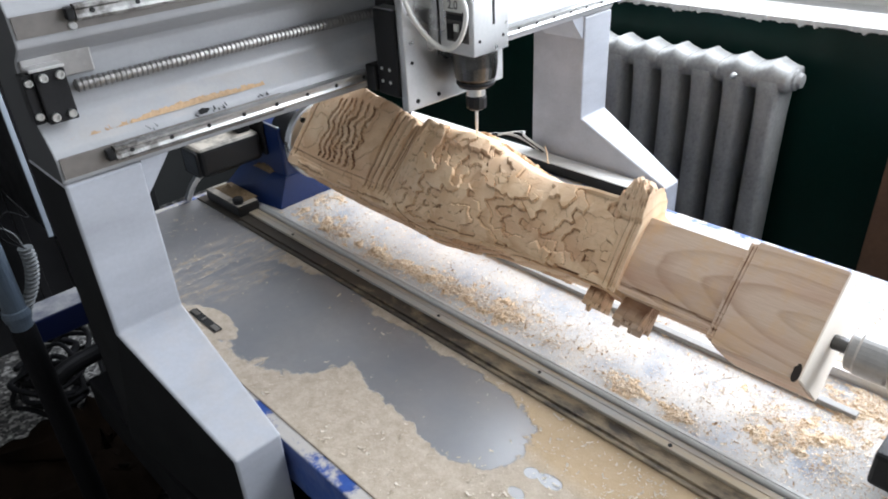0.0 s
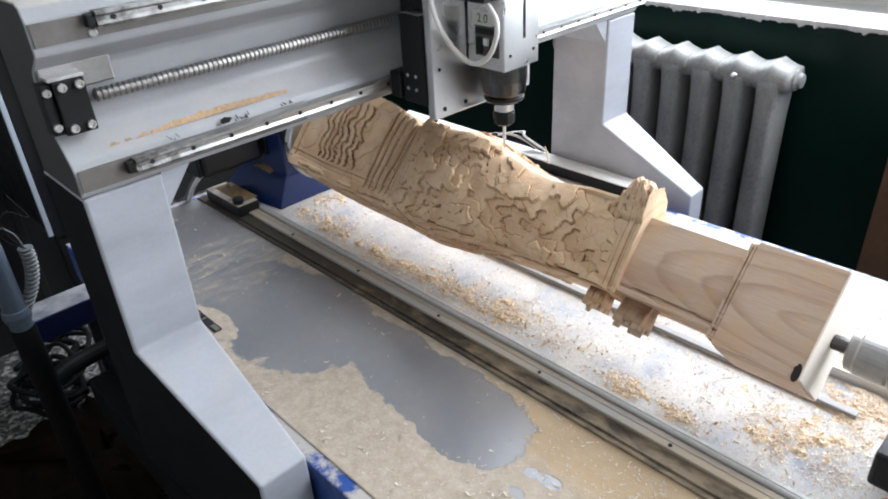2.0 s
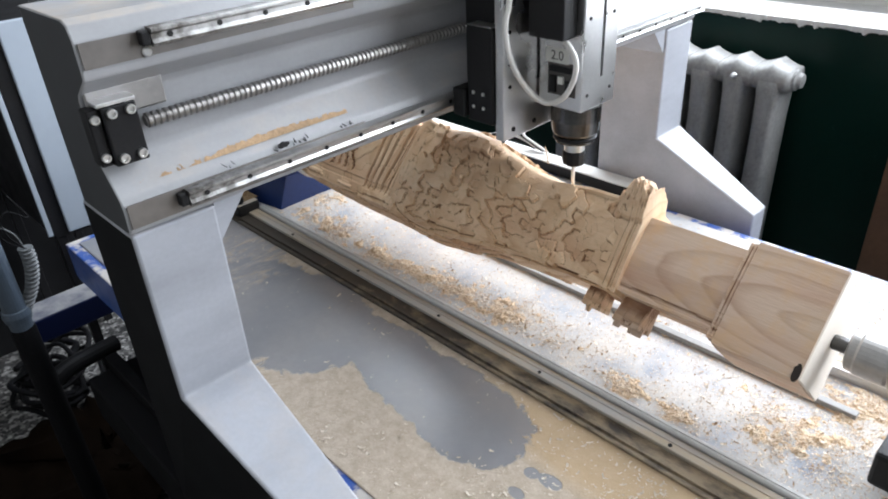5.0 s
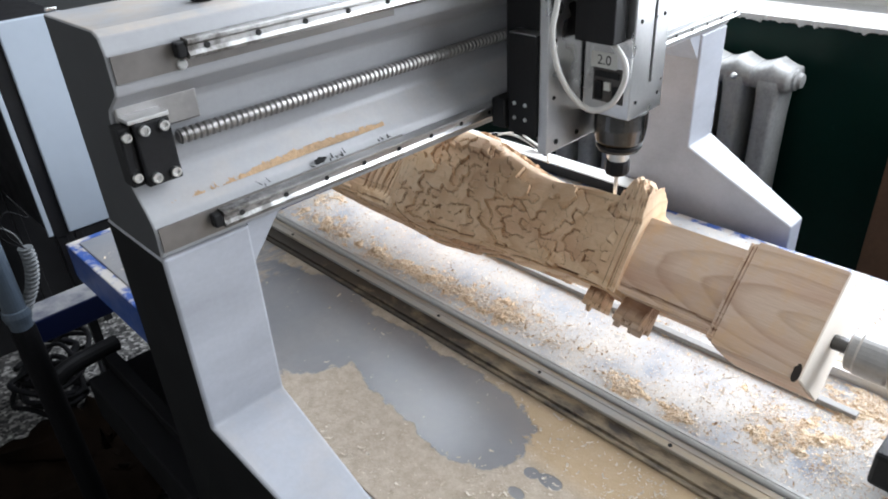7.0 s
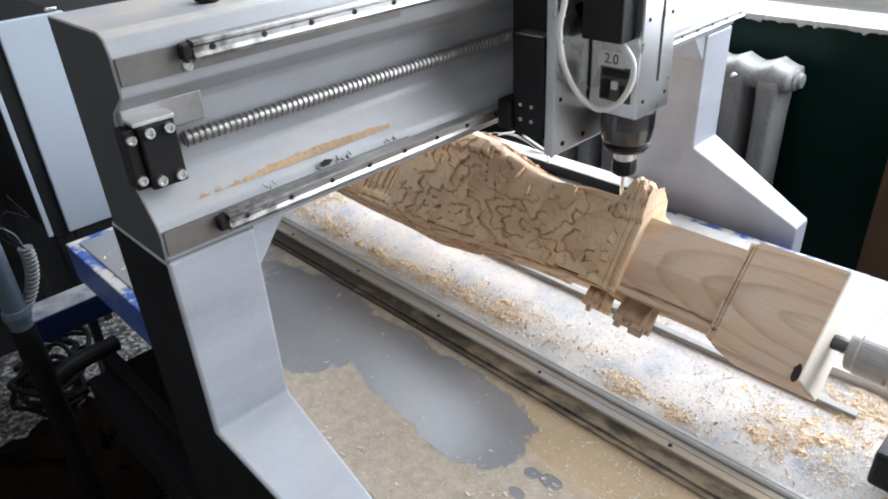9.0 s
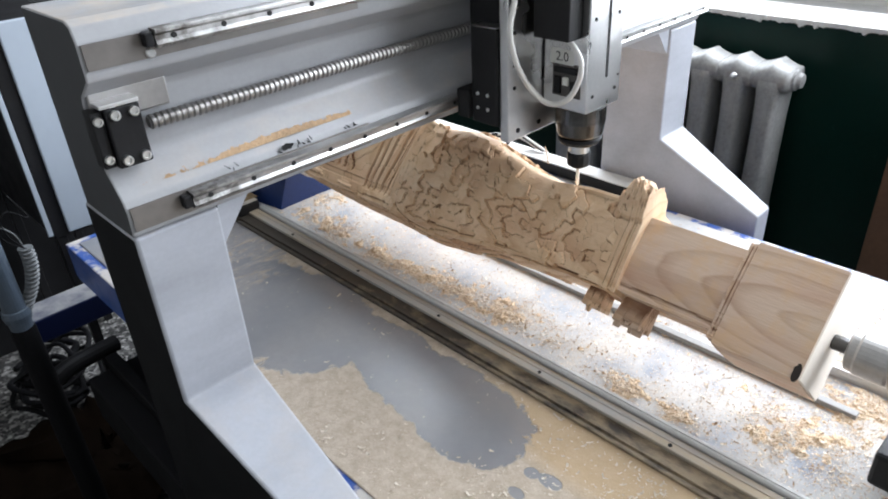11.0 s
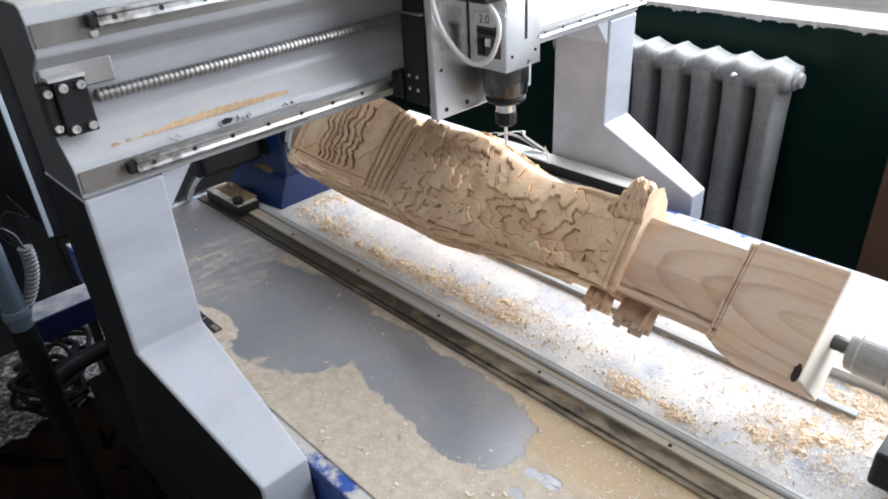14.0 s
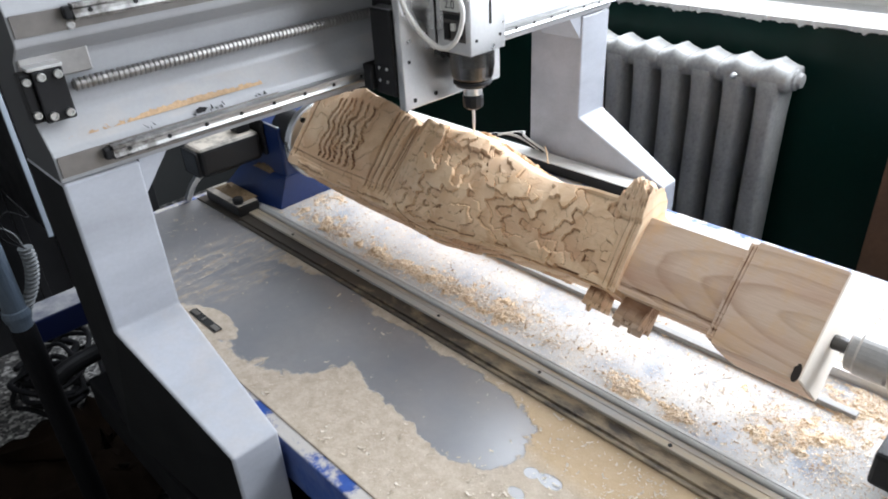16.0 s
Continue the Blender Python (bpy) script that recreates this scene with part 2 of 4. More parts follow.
M_CHIP = make_chip_mat("wood_shavings", (0.40, 0.25, 0.13), (0.94, 0.84, 0.70))


# ---- mesh helpers ----
def mesh_of(bm, name):
    me = bpy.data.meshes.new(name)
    bm.to_mesh(me)
    bm.free()
    return me


def part(name, bm, material, parent=None, label="", smooth=False):
    """One mesh object, under parent where given."""
    me = mesh_of(bm, name)
    me.materials.append(material)
    if smooth:
        me.polygons.foreach_set("use_smooth", [True] * len(me.polygons))
    ob = new(name, me)
    if parent is not None:
        ob.parent = parent
    if label:
        tagged(ob, label)
    return ob


def thing(name, label, category, m=None, group="", kind=""):
    ob = new(name)
    ob.empty_display_size = 0.05
    if m is not None:
        ob.matrix_world = m
    return tagged(ob, label, category, group, kind)


def box(x0, x1, y0, y1, z0, z1, bevel=0.0, bm=None, seg=2):
    b = bmesh.new()
    bmesh.ops.create_cube(b, size=1.0)
    for v in b.verts:
        v.co = Vector(((x0 + x1) / 2 + v.co.x * (x1 - x0), (y0 + y1) / 2 + v.co.y * (y1 - y0), (z0 + z1) / 2 + v.co.z * (z1 - z0)))
    if bevel:
        bmesh.ops.bevel(b, geom=b.edges[:], offset=bevel, segments=seg, affect="EDGES", profile=0.5)
    return join(bm, b)


def join(bm, b):
    """Adds the bmesh b to bm, if there is one."""
    if bm is None:
        return b
    me = bpy.data.meshes.new("tmp")
    b.to_mesh(me)
    b.free()
    bm.from_mesh(me)
    bpy.data.meshes.remove(me)
    return bm


AX = {"x": Matrix.Rotation(radians(90), 4, "Y"), "y": Matrix.Rotation(radians(-90), 4, "X"), "z": Matrix.Identity(4)}


def lathe(profile, axis="z", at=(0, 0, 0), seg=32, bm=None):
    """Turns a profile of (radius, height) round an axis; closed at both ends."""
    b = bmesh.new()
    rings = []
    for r, h in profile:
        rings.append([b.verts.new((r * math.cos(a), r * math.sin(a), h)) for a in [2 * math.pi * i / seg for i in range(seg)]])
    for p, q in zip(rings, rings[1:]):
        for i in range(seg):
            b.faces.new((p[i], p[(i + 1) % seg], q[(i + 1) % seg], q[i]))
    b.faces.new(rings[0][::-1])
    b.faces.new(rings[-1])
    b.transform(Matrix.Translation(at) @ AX[axis])
    bmesh.ops.recalc_face_normals(b, faces=b.faces[:])
    return join(bm, b)


def cyl(r, h0, h1, axis="z", at=(0, 0, 0), seg=24, chamfer=0.0, bm=None):
    c = chamfer
    prof = [(r - c, h0), (r, h0 + c), (r, h1 - c), (r - c, h1)] if c else [(r, h0), (r, h1)]
    return lathe(prof, axis, at, seg, bm)


def extrude_xz(poly, y0, y1, bevel=0.0, bm=None, seg=2):
    """A solid from an outline of (x, z) points, between two y planes."""
    b = bmesh.new()
    lo = [b.verts.new((x, y0, z)) for x, z in poly]
    hi = [b.verts.new((x, y1, z)) for x, z in poly]
    n = len(poly)
    b.faces.new(lo)
    b.faces.new(hi[::-1])
    for i in range(n):
        b.faces.new((lo[i], hi[i], hi[(i + 1) % n], lo[(i + 1) % n]))
    bmesh.ops.recalc_face_normals(b, faces=b.faces[:])
    if bevel:
        bmesh.ops.bevel(b, geom=b.edges[:], offset=bevel, segments=seg, affect="EDGES", profile=0.5)
    return join(bm, b)


def tube(points, r, seg=10, bm=None, closed=False):
    """A round tube along a smoothed run of points."""
    pts = [Vector(p) for p in points]
    path = []
    n = len(pts)
    for i in range(n - 1):
        p0, p1, p2, p3 = pts[max(i - 1, 0)], pts[i], pts[i + 1], pts[min(i + 2, n - 1)]
        for j in range(6):
            t = j / 6
            path.append(0.5 * ((2 * p1) + (p2 - p0) * t + (2 * p0 - 5 * p1 + 4 * p2 - p3) * t * t + (3 * p1 - p0 - 3 * p2 + p3) * t ** 3))
    path.append(pts[-1])
    b = bmesh.new()
    rings, up = [], Vector((0.3, 0.5, 0.8))
    for i, p in enumerate(path):
        d = (path[min(i + 1, len(path) - 1)] - path[max(i - 1, 0)]).normalized()
        u = d.cross(up)
        if u.length < 1e-4:
            u = d.orthogonal()
        u.normalize()
        w = u.cross(d).normalized()
        up = w
        u = d.cross(w).normalized()
        rings.append([b.verts.new(p + r * (math.cos(a) * u + math.sin(a) * w)) for a in [2 * math.pi * k / seg for k in range(seg)]])
    for p, q in zip(rings, rings[1:]):
        for k in range(seg):
            b.faces.new((p[k], p[(k + 1) % seg], q[(k + 1) % seg], q[k]))
    b.faces.new(rings[0][::-1])
    b.faces.new(rings[-1])
    bmesh.ops.recalc_face_normals(b, faces=b.faces[:])
    return join(bm, b)


# ---- the room ----
def structure(name, bm, material, label, smooth=False):
    return tagged(part(name, bm, material, None, label, smooth), kind="structure", category=name.split("_")[0])


FLOOR_Z = -0.72
structure("floor", box(-2.75, 3.7, -1.75, 1.65, FLOOR_Z - 0.1, FLOOR_Z), M_FLOOR, "worn speckled terrazzo floor with dark stains")
structure("ceiling", box(-2.75, 3.7, -1.75, 1.65, 3.45, 3.55), M_CEIL, "plain off-white workshop ceiling")
structure("wall_west", box(-2.75, -2.55, -1.75, 1.65, FLOOR_Z, 3.45), M_ROOM, "dark dingy painted wall behind the machine")
structure("wall_south", box(-2.55, 3.7, -1.75, -1.55, FLOOR_Z, 3.45), M_GREYWALL, "plain grey painted workshop wall")
WX0, WX1, WZ0, WZ1 = -2.30, 3.25, 0.268, 3.30
w = box(-2.55, WX0, 1.27, 1.62, FLOOR_Z, 3.45)
box(WX1, 3.5, 1.27, 1.62, FLOOR_Z, 3.45, bm=w)
box(WX0, WX1, 1.27, 1.62, FLOOR_Z, WZ0, bm=w)
box(WX0, WX1, 1.27, 1.62, WZ1, 3.45, bm=w)
structure("wall_north", w, M_WALL, "dark green gloss-painted wall with chipped paint under the window")
structure("wall_east", box(3.5, 3.7, -1.75, 1.65, FLOOR_Z, 3.45), M_GREYWALL, "plain grey painted workshop wall")


def window(name, frames, panes, label):
    t = thing(name, label, "window", kind="structure")
    for f in frames:
        part("window_frame", box(*f, bevel=0.004), M_WHITE, t)
    for f in panes:
        p = part("pane", box(*f), M_GLASS, t)
        p.visible_shadow = False
    return t


fr = [(WX0, WX1, 1.50, 1.56, WZ0 + 0.02, WZ0 + 0.08), (WX0, WX1, 1.50, 1.56, WZ1 - 0.06, WZ1)]
fr += [(x, x + 0.06, 1.50, 1.56, WZ0 + 0.08, WZ1 - 0.06) for x in (WX0, -0.92, 0.32, 1.62, WX1 - 0.06)]
window("window_1", fr, [(WX0 + 0.06, -0.92, 1.527, 1.533, WZ0 + 0.08, WZ1 - 0.06), (-0.86, 0.32, 1.527, 1.533, WZ0 + 0.08, WZ1 - 0.06), (0.38, 1.62, 1.527, 1.533, WZ0 + 0.08, WZ1 - 0.06), (1.68, WX1 - 0.06, 1.527, 1.533, WZ0 + 0.08, WZ1 - 0.06)], "white-framed window above the radiator")

def sill():
    """White plastered sill whose front edge is ragged where plaster runs over the green paint."""
    b = bmesh.new()
    n = 2200
    rows = []
    for i in range(n + 1):
        x = WX0 + (WX1 - WX0) * i / n
        q = noise.fractal(Vector((x * 48, 3.1, 0)), 0.8, 2.0, 6)
        lump = max(0.0, noise.noise(Vector((x * 27, 9.3, 0)))) * 0.016
        drop = 0.010 + 0.012 * max(0, q) + lump
        rows.append([b.verts.new(c) for c in ((x, 1.5, 0.292), (x, 1.275, 0.290 + 0.002 * q), (x, 1.262 - 0.003 * q, 0.284), (x, 1.263 - 0.002 * q, 0.284 - drop), (x, 1.272, 0.280 - drop))])
    for p, q in zip(rows, rows[1:]):
        for k in range(4):
            b.faces.new((p[k], p[k + 1], q[k + 1], q[k]))
    bmesh.ops.recalc_face_normals(b, faces=b.faces[:])
    return structure("sill", b, M_PLASTER, "white plastered window sill with a ragged chipped edge")


sill()


# ---- radiator ----
def radiator():
    t = thing("radiator", "old cast-iron column radiator with patchy silver-grey paint on a green wall", "radiator", pose(-0.040, 0, -0.004))
    pitch, zc, ztop, zbot = 0.1005, 0.148, 0.212, -0.50
    b = bmesh.new()

    # one section: a deep flat column with top and bottom headers that swoop up to a point
    def loft(secs, seg=24):
        rings = []
        for (cx, cy, cz, rx, ry) in secs:
            rings.append([b.verts.new((cx + rx * math.copysign(abs(math.cos(a)) ** 0.38, math.cos(a)), cy + ry * math.copysign(abs(math.sin(a)) ** 0.75, math.sin(a)), cz)) for a in [2 * math.pi * i / seg for i in range(seg)]])
        for p, q in zip(rings, rings[1:]):
            for i in range(seg):
                b.faces.new((p[i], p[(i + 1) % seg], q[(i + 1) % seg], q[i]))
        b.faces.new(rings[0][::-1])
        b.faces.new(rings[-1])

    loft([(0, 1.163, zbot + 0.02, 0.020, 0.05), (0, 1.163, zbot + 0.08, 0.0340, 0.062), (0, 1.163, zc - 0.12, 0.0340, 0.062), (0, 1.163, zc - 0.05, 0.036, 0.0635), (0, 1.163, zc, 0.042, 0.0645), (0, 1.163, zc + 0.02, 0.020, 0.05)])
    for zz, up in ((zc, 1), (zbot + 0.055, -1)):
        rings = []
        for i in range(13):
            u = -1 + i / 6
            top = 0.034 + 0.020 * (1 - abs(u)) ** 1.4
            ring = []
            for a in [2 * math.pi * k / 20 for k in range(20)]:
                h = (top if math.sin(a) * up > 0 else 0.036 - 0.004 * abs(u)) * math.sin(a)
                ring.append(b.verts.new((0.0501 * u, 1.163 + (0.064 - 0.003 * abs(u)) * math.copysign(abs(math.cos(a)) ** 0.5, math.cos(a)), zz + h)))
            rings.append(ring)
        for p, q in zip(rings, rings[1:]):
            for k in range(20):
                b.faces.new((p[k], p[(k + 1) % 20], q[(k + 1) % 20], q[k]))
        b.faces.new(rings[0][::-1])
        b.faces.new(rings[-1])
    bmesh.ops.recalc_face_normals(b, faces=b.faces[:])
    sec = part("section", b, M_RAD, t, smooth=True)
    sec.location = (-0.034, 0, 0)
    for i in range(1, 8):
        o = new("section", sec.data)
        o.parent = t
        o.location = (-0.034 - pitch * i, 0, 0)
    part("end_plug", lathe([(0.030, 0.0), (0.030, 0.010), (0.022, 0.014), (0.020, 0.024), (0.004, 0.026)], "x", (0.014, 1.163, zc), 16), M_RAD, t, "painted iron blanking plug")
    v = lathe([(0.006, 0), (0.006, 0.012), (0.010, 0.013), (0.010, 0.022), (0.004, 0.026)], "y", (-0.132, 1.082, 0.150), 12)
    part("air_valve", v, M_STEEL, t, "small bright bleed valve", smooth=True)
    for x in (-0.70, -0.06):
        part("bracket", box(x - 0.012, x + 0.012, 1.16, 1.272, -0.02, 0.0, 0.003), M_RAD, t)
    return t


radiator()


def upright_board():
    t = thing("upright_board", "reddish-brown wooden board standing before the green wall", "board")
    b = box(0.266, 0.72, 1.10, 1.124, FLOOR_Z, 0.10, 0.003)
    part("plank", b, M_BOARD, t)


upright_board()


# ---- machine table ----
def machine_table():
    t = thing("machine_table", "blue steel machine table with a dusty grey top", "machine table")
    part("table_top", box(-0.965, 1.30, -0.512, 0.487, -0.022, 0.0, 0.002), M_TABLE, t, "grey-blue coated top under pale wood flour, whitened between the rails for window glare")
    for s in (-1, 1):
        b = extrude_xz([(-0.975, -0.095), (1.31, -0.095), (1.31, -0.003), (-0.975, -0.003)], -0.536 if s < 0 else 0.480, -0.505 if s < 0 else 0.511, 0.003)
        # Guide rails and side beams are near-black to paint the shade down there.
        part("side_channel", b, M_EDGE, t, "chipped blue edge channel powdered with dust")
        part("guide_rail", box(-0.80 if s < 0 else -0.96, 1.30, min(s * 0.552, s * 0.580), max(s * 0.552, s * 0.580), -0.24, -0.21, 0.003), M_DARKBOX, t, "guide rail, near-black for the shade under the table")
        part("side_beam", box(-0.80 if s < 0 else -0.97, 1.30, min(s * 0.46, s * 0.63), max(s * 0.46, s * 0.63), -0.36, -0.245, 0.006), M_DARKBOX, t, "box-section side beam, near-black for the shade under the table")
    part("end_channel", box(-0.9955, -0.9755, -0.534, 0.509, -0.095, -0.004, 0.004), M_EDGE, t)
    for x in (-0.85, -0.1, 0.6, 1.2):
        part("cross_beam", box(x - 0.04, x + 0.04, -0.455, 0.455, -0.22, -0.10, 0.005), M_BLUE_SHADE, t)
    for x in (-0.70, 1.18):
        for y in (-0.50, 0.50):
            part("leg", box(x - 0.05, x + 0.05, y - 0.05, y + 0.05, FLOOR_Z + 0.012, -0.362, 0.006), M_BLUE_SHADE, t)
            part("foot_plate", box(x - 0.08, x + 0.08, y - 0.08, y + 0.08, FLOOR_Z, FLOOR_Z + 0.011, 0.002), M_BLUE_SHADE, t)
    # beam that carries the cable trough beside the table
    part("outrigger", box(-1.14, -1.05, -0.665, 0.30, -0.265, -0.195, 0.006), M_BLUEDUST, t, "blue box-section outrigger with dust on top")
    slot = part("slot_insert", box(-0.496, -0.394, -0.472, -0.455, 0.0008, 0.0022, 0.0005), M_BORE, t, "dark slot in the table top")
    for x0, x1 in ((-0.496, -0.470), (-0.452, -0.447), (-0.418, -0.394)):
        part("slot_nut", box(x0, x1, -0.4685, -0.4585, 0.0024, 0.0040, 0.0008), M_PAD, slot, "dull metal nut in the slot")
    return t


def make_edge():
    k = Mat("chipped_blue_edge", 0.4)
    x, y, z = k.xyz()
    chip = k.ramp(k.noise(16, 9, 0.7), [(0.44, 0.0), (0.53, 1.0)])
    geo = k.t.nodes.new("ShaderNodeNewGeometry")
    sep = k.t.nodes.new("ShaderNodeSeparateXYZ")
    k.link(geo.outputs["Normal"], sep.inputs[0])
    top = k.ramp(sep.outputs[2], [(0.2, 0.12), (0.8, 1.0)])
    base = k.ramp(k.noise(40, 5), [(0.3, (0.02, 0.06, 0.26)), (0.7, (0.035, 0.10, 0.36))])
    k.colour(k.mix(k.math("MULTIPLY", chip, top), base, (0.50, 0.47, 0.44)))
    k.bump(k.noise(90, 5), 0.4, 0.002)
    return k.m


M_EDGE = make_edge()


def make_blue_dust():
    k = Mat("dusty_blue_enamel", 0.45)
    geo = k.t.nodes.new("ShaderNodeNewGeometry")
    sep = k.t.nodes.new("ShaderNodeSeparateXYZ")
    k.link(geo.outputs["Normal"], sep.inputs[0])
    m = k.math("MULTIPLY", k.ramp(sep.outputs[2], [(0.45, 0.0), (0.9, 1.0)]), k.ramp(k.noise(14, 7, 0.65), [(0.30, 0.2), (0.55, 0.85)]))
    k.colour(k.mix(m, (0.006, 0.014, 0.07), (0.34, 0.34, 0.34)))
    k.bump(k.noise(90, 5), 0.3, 0.001)
    return k.m


M_BLUEDUST = make_blue_dust()
machine_table()

M_RAILDUST = Mat("dusty_aluminium", 0.35, 0.0)
_k = M_RAILDUST
_g = _k.ramp(_k.noise(7, 7, 0.65, _k.stretch(0.35, 4, 4)), [(0.40, 0.0), (0.60, 0.9)])
_k.colour(_k.mix(_g, (0.42, 0.415, 0.40), (0.48, 0.385, 0.26)))
_k.link(_k.ramp(_g, [(0.0, 0.25), (1.0, 0.0)]), _k.b.inputs["Metallic"])
_k.bump(_k.noise(120, 5), 0.3, 0.001)
M_RAILDUST = M_RAILDUST.m


_k = Mat("oily_dust", 0.4)
_x = _k.math("ADD", _k.noise(16, 8, 0.65, _k.stretch(1.0, 2.2, 1)), _k.math("MULTIPLY", _k.xyz()[0], 0.28))
_x = _k.ramp(_x, [(0.46, 0.0), (0.66, 1.0)])
_k.colour(_k.mix(_x, (0.060, 0.050, 0.040), (0.30, 0.235, 0.155)))
M_STAIN = _k.m


def rotary_rail(name, y, flip, x0, x1, label):
    """A low aluminium extrusion along the table: oily flange, dusty flat body and a raised, rounded lip."""
    t = thing(name, label, "guide rail", pose(0, y, 0), group="rails of the rotary axis")

    def run(nm, prof, material, note, a=x0, c=x1):
        b = bmesh.new()
        lo = [b.verts.new((a, flip * p, q)) for p, q in prof]
        hi = [b.verts.new((c, flip * p, q)) for p, q in prof]
        n = len(prof)
        b.faces.new(lo)
        b.faces.new(hi[::-1])
        for i in range(n):
            b.faces.new((lo[i], hi[i], hi[(i + 1) % n], lo[(i + 1) % n]))
        bmesh.ops.recalc_face_normals(b, faces=b.faces[:])
        return part(nm, b, material, t, note)

    run("flange", [(-0.0405, 0.0008), (-0.0405, 0.0035), (-0.0385, 0.0045), (-0.0345, 0.0045), (-0.0335, 0.0018), (-0.0300, 0.0018), (-0.0290, 0.0060), (-0.0035, 0.0068), (-0.0035, 0.0008)], M_STAIN, "oily dark flange with patches of wood flour")
    run("body", [(-0.0030, 0.0008), (-0.0030, 0.0105), (-0.0020, 0.0120), (0.0090, 0.0120), (0.0096, 0.0112), (0.0112, 0.0112), (0.0118, 0.0122), (0.0215, 0.0126), (0.0222, 0.0116), (0.0224, 0.0008)], M_RAILDUST, "flat aluminium body dulled by dust")
    run("groove_line", [(0.0226, 0.0008), (0.0226, 0.0070), (0.0252, 0.0070), (0.0252, 0.0008)], M_BORE, "dark groove along the rail")
    run("lip", [(0.0254, 0.0008), (0.0254, 0.0125), (0.0262, 0.0150), (0.0280, 0.0170), (0.0305, 0.0176), (0.0308, 0.0164), (0.0322, 0.0164), (0.0325, 0.0180), (0.0375, 0.0184), (0.0388, 0.0172), (0.0390, 0.0008)], M_LIP, "bright rubbed aluminium lip")
    run("base_strip", [(-0.0405, 0.0008), (-0.0405, 0.0040), (0.0390, 0.0040), (0.0390, 0.0008)], M_STAIN, "thin dark base strip", -0.96, x0 - 0.002)
    for i in range(1, int((x1 - x0) / 0.12), 2):
        part("screw_head", cyl(0.0032, 0, 0.0014, "z", (x0 + 0.06 + 0.12 * i, flip * 0.004, 0.0120), 10), M_BLACK, t)
    return t


rotary_rail("guide_rail_profile", -0.168, 1, -0.765, 0.86, "dusty stepped aluminium guide rail screwed to the table")
rotary_rail("guide_rail_profile", 0.195, -1, -0.80, 0.86, "dusty stepped aluminium guide rail behind the timber")


def cable_tray():
    t = thing("cable_tray", "low black cable tray along the table edge, white with dust", "cable tray")
    part("channel", box(-0.955, -0.10, 0.490, 0.509, 0.001, 0.028, 0.002), M_BLACK, t)
    part("lid", box(-0.955, -0.11, 0.4895, 0.538, 0.0285, 0.032, 0.001), M_PLASTER, t, "lid white with settled dust")
    for k in range(4):
        part("cable", tube([(-0.62 + 0.02 * k, 0.515, 0.040 + 0.004 * k), (-0.55 + 0.02 * k, 0.520 + 0.006 * k, 0.052 + 0.006 * k), (-0.47, 0.525, 0.05 + 0.005 * k), (-0.44 + 0.015 * k, 0.530, 0.036)], 0.0035, 8), M_WHITE if k % 2 else M_DARKBOX, t, smooth=True)
    return t


cable_tray()


def flat_bar():
    t = thing("flat_bar", "thin steel bar lying along the table under the timber", "bar")
    part("strip", box(-0.40, 0.545, 0.073, 0.087, 0.001, 0.011, 0.0015), M_BAR, t)


flat_bar()


# ---- the timber ----
AXIS_Y, AXIS_Z = -0.015, 0.183
UP = ((-0.605, .106), (-0.59, .107), (-0.531, .117), (-0.448, .133), (-0.415, .128), (-0.366, .120), (-0.311, .111), (-0.286, .094), (-0.262, .114), (-0.223, .112), (-0.158, .123), (-0.109, .119), (-0.065, .107), (0.001, .090), (0.051, .084), (0.118, .089), (0.168, .090))
DN = ((-0.605, .096), (-0.5, .102), (-0.335, .103), (-0.19, .103), (-0.11, .093), (-0.05, .080), (0.03, .074), (0.15, .070))


# Paler than the planed wood: window light painted on the end face.
M_GRAIN_LIT = plain("lit_end_grain", (0.88, 0.80, 0.70), 0.75, 0, 0.08, 40, 0.4)
M_KNOT = plain("black_knot", (0.02, 0.012, 0.008), 0.8, 0, 0.3, 60, 0.3)


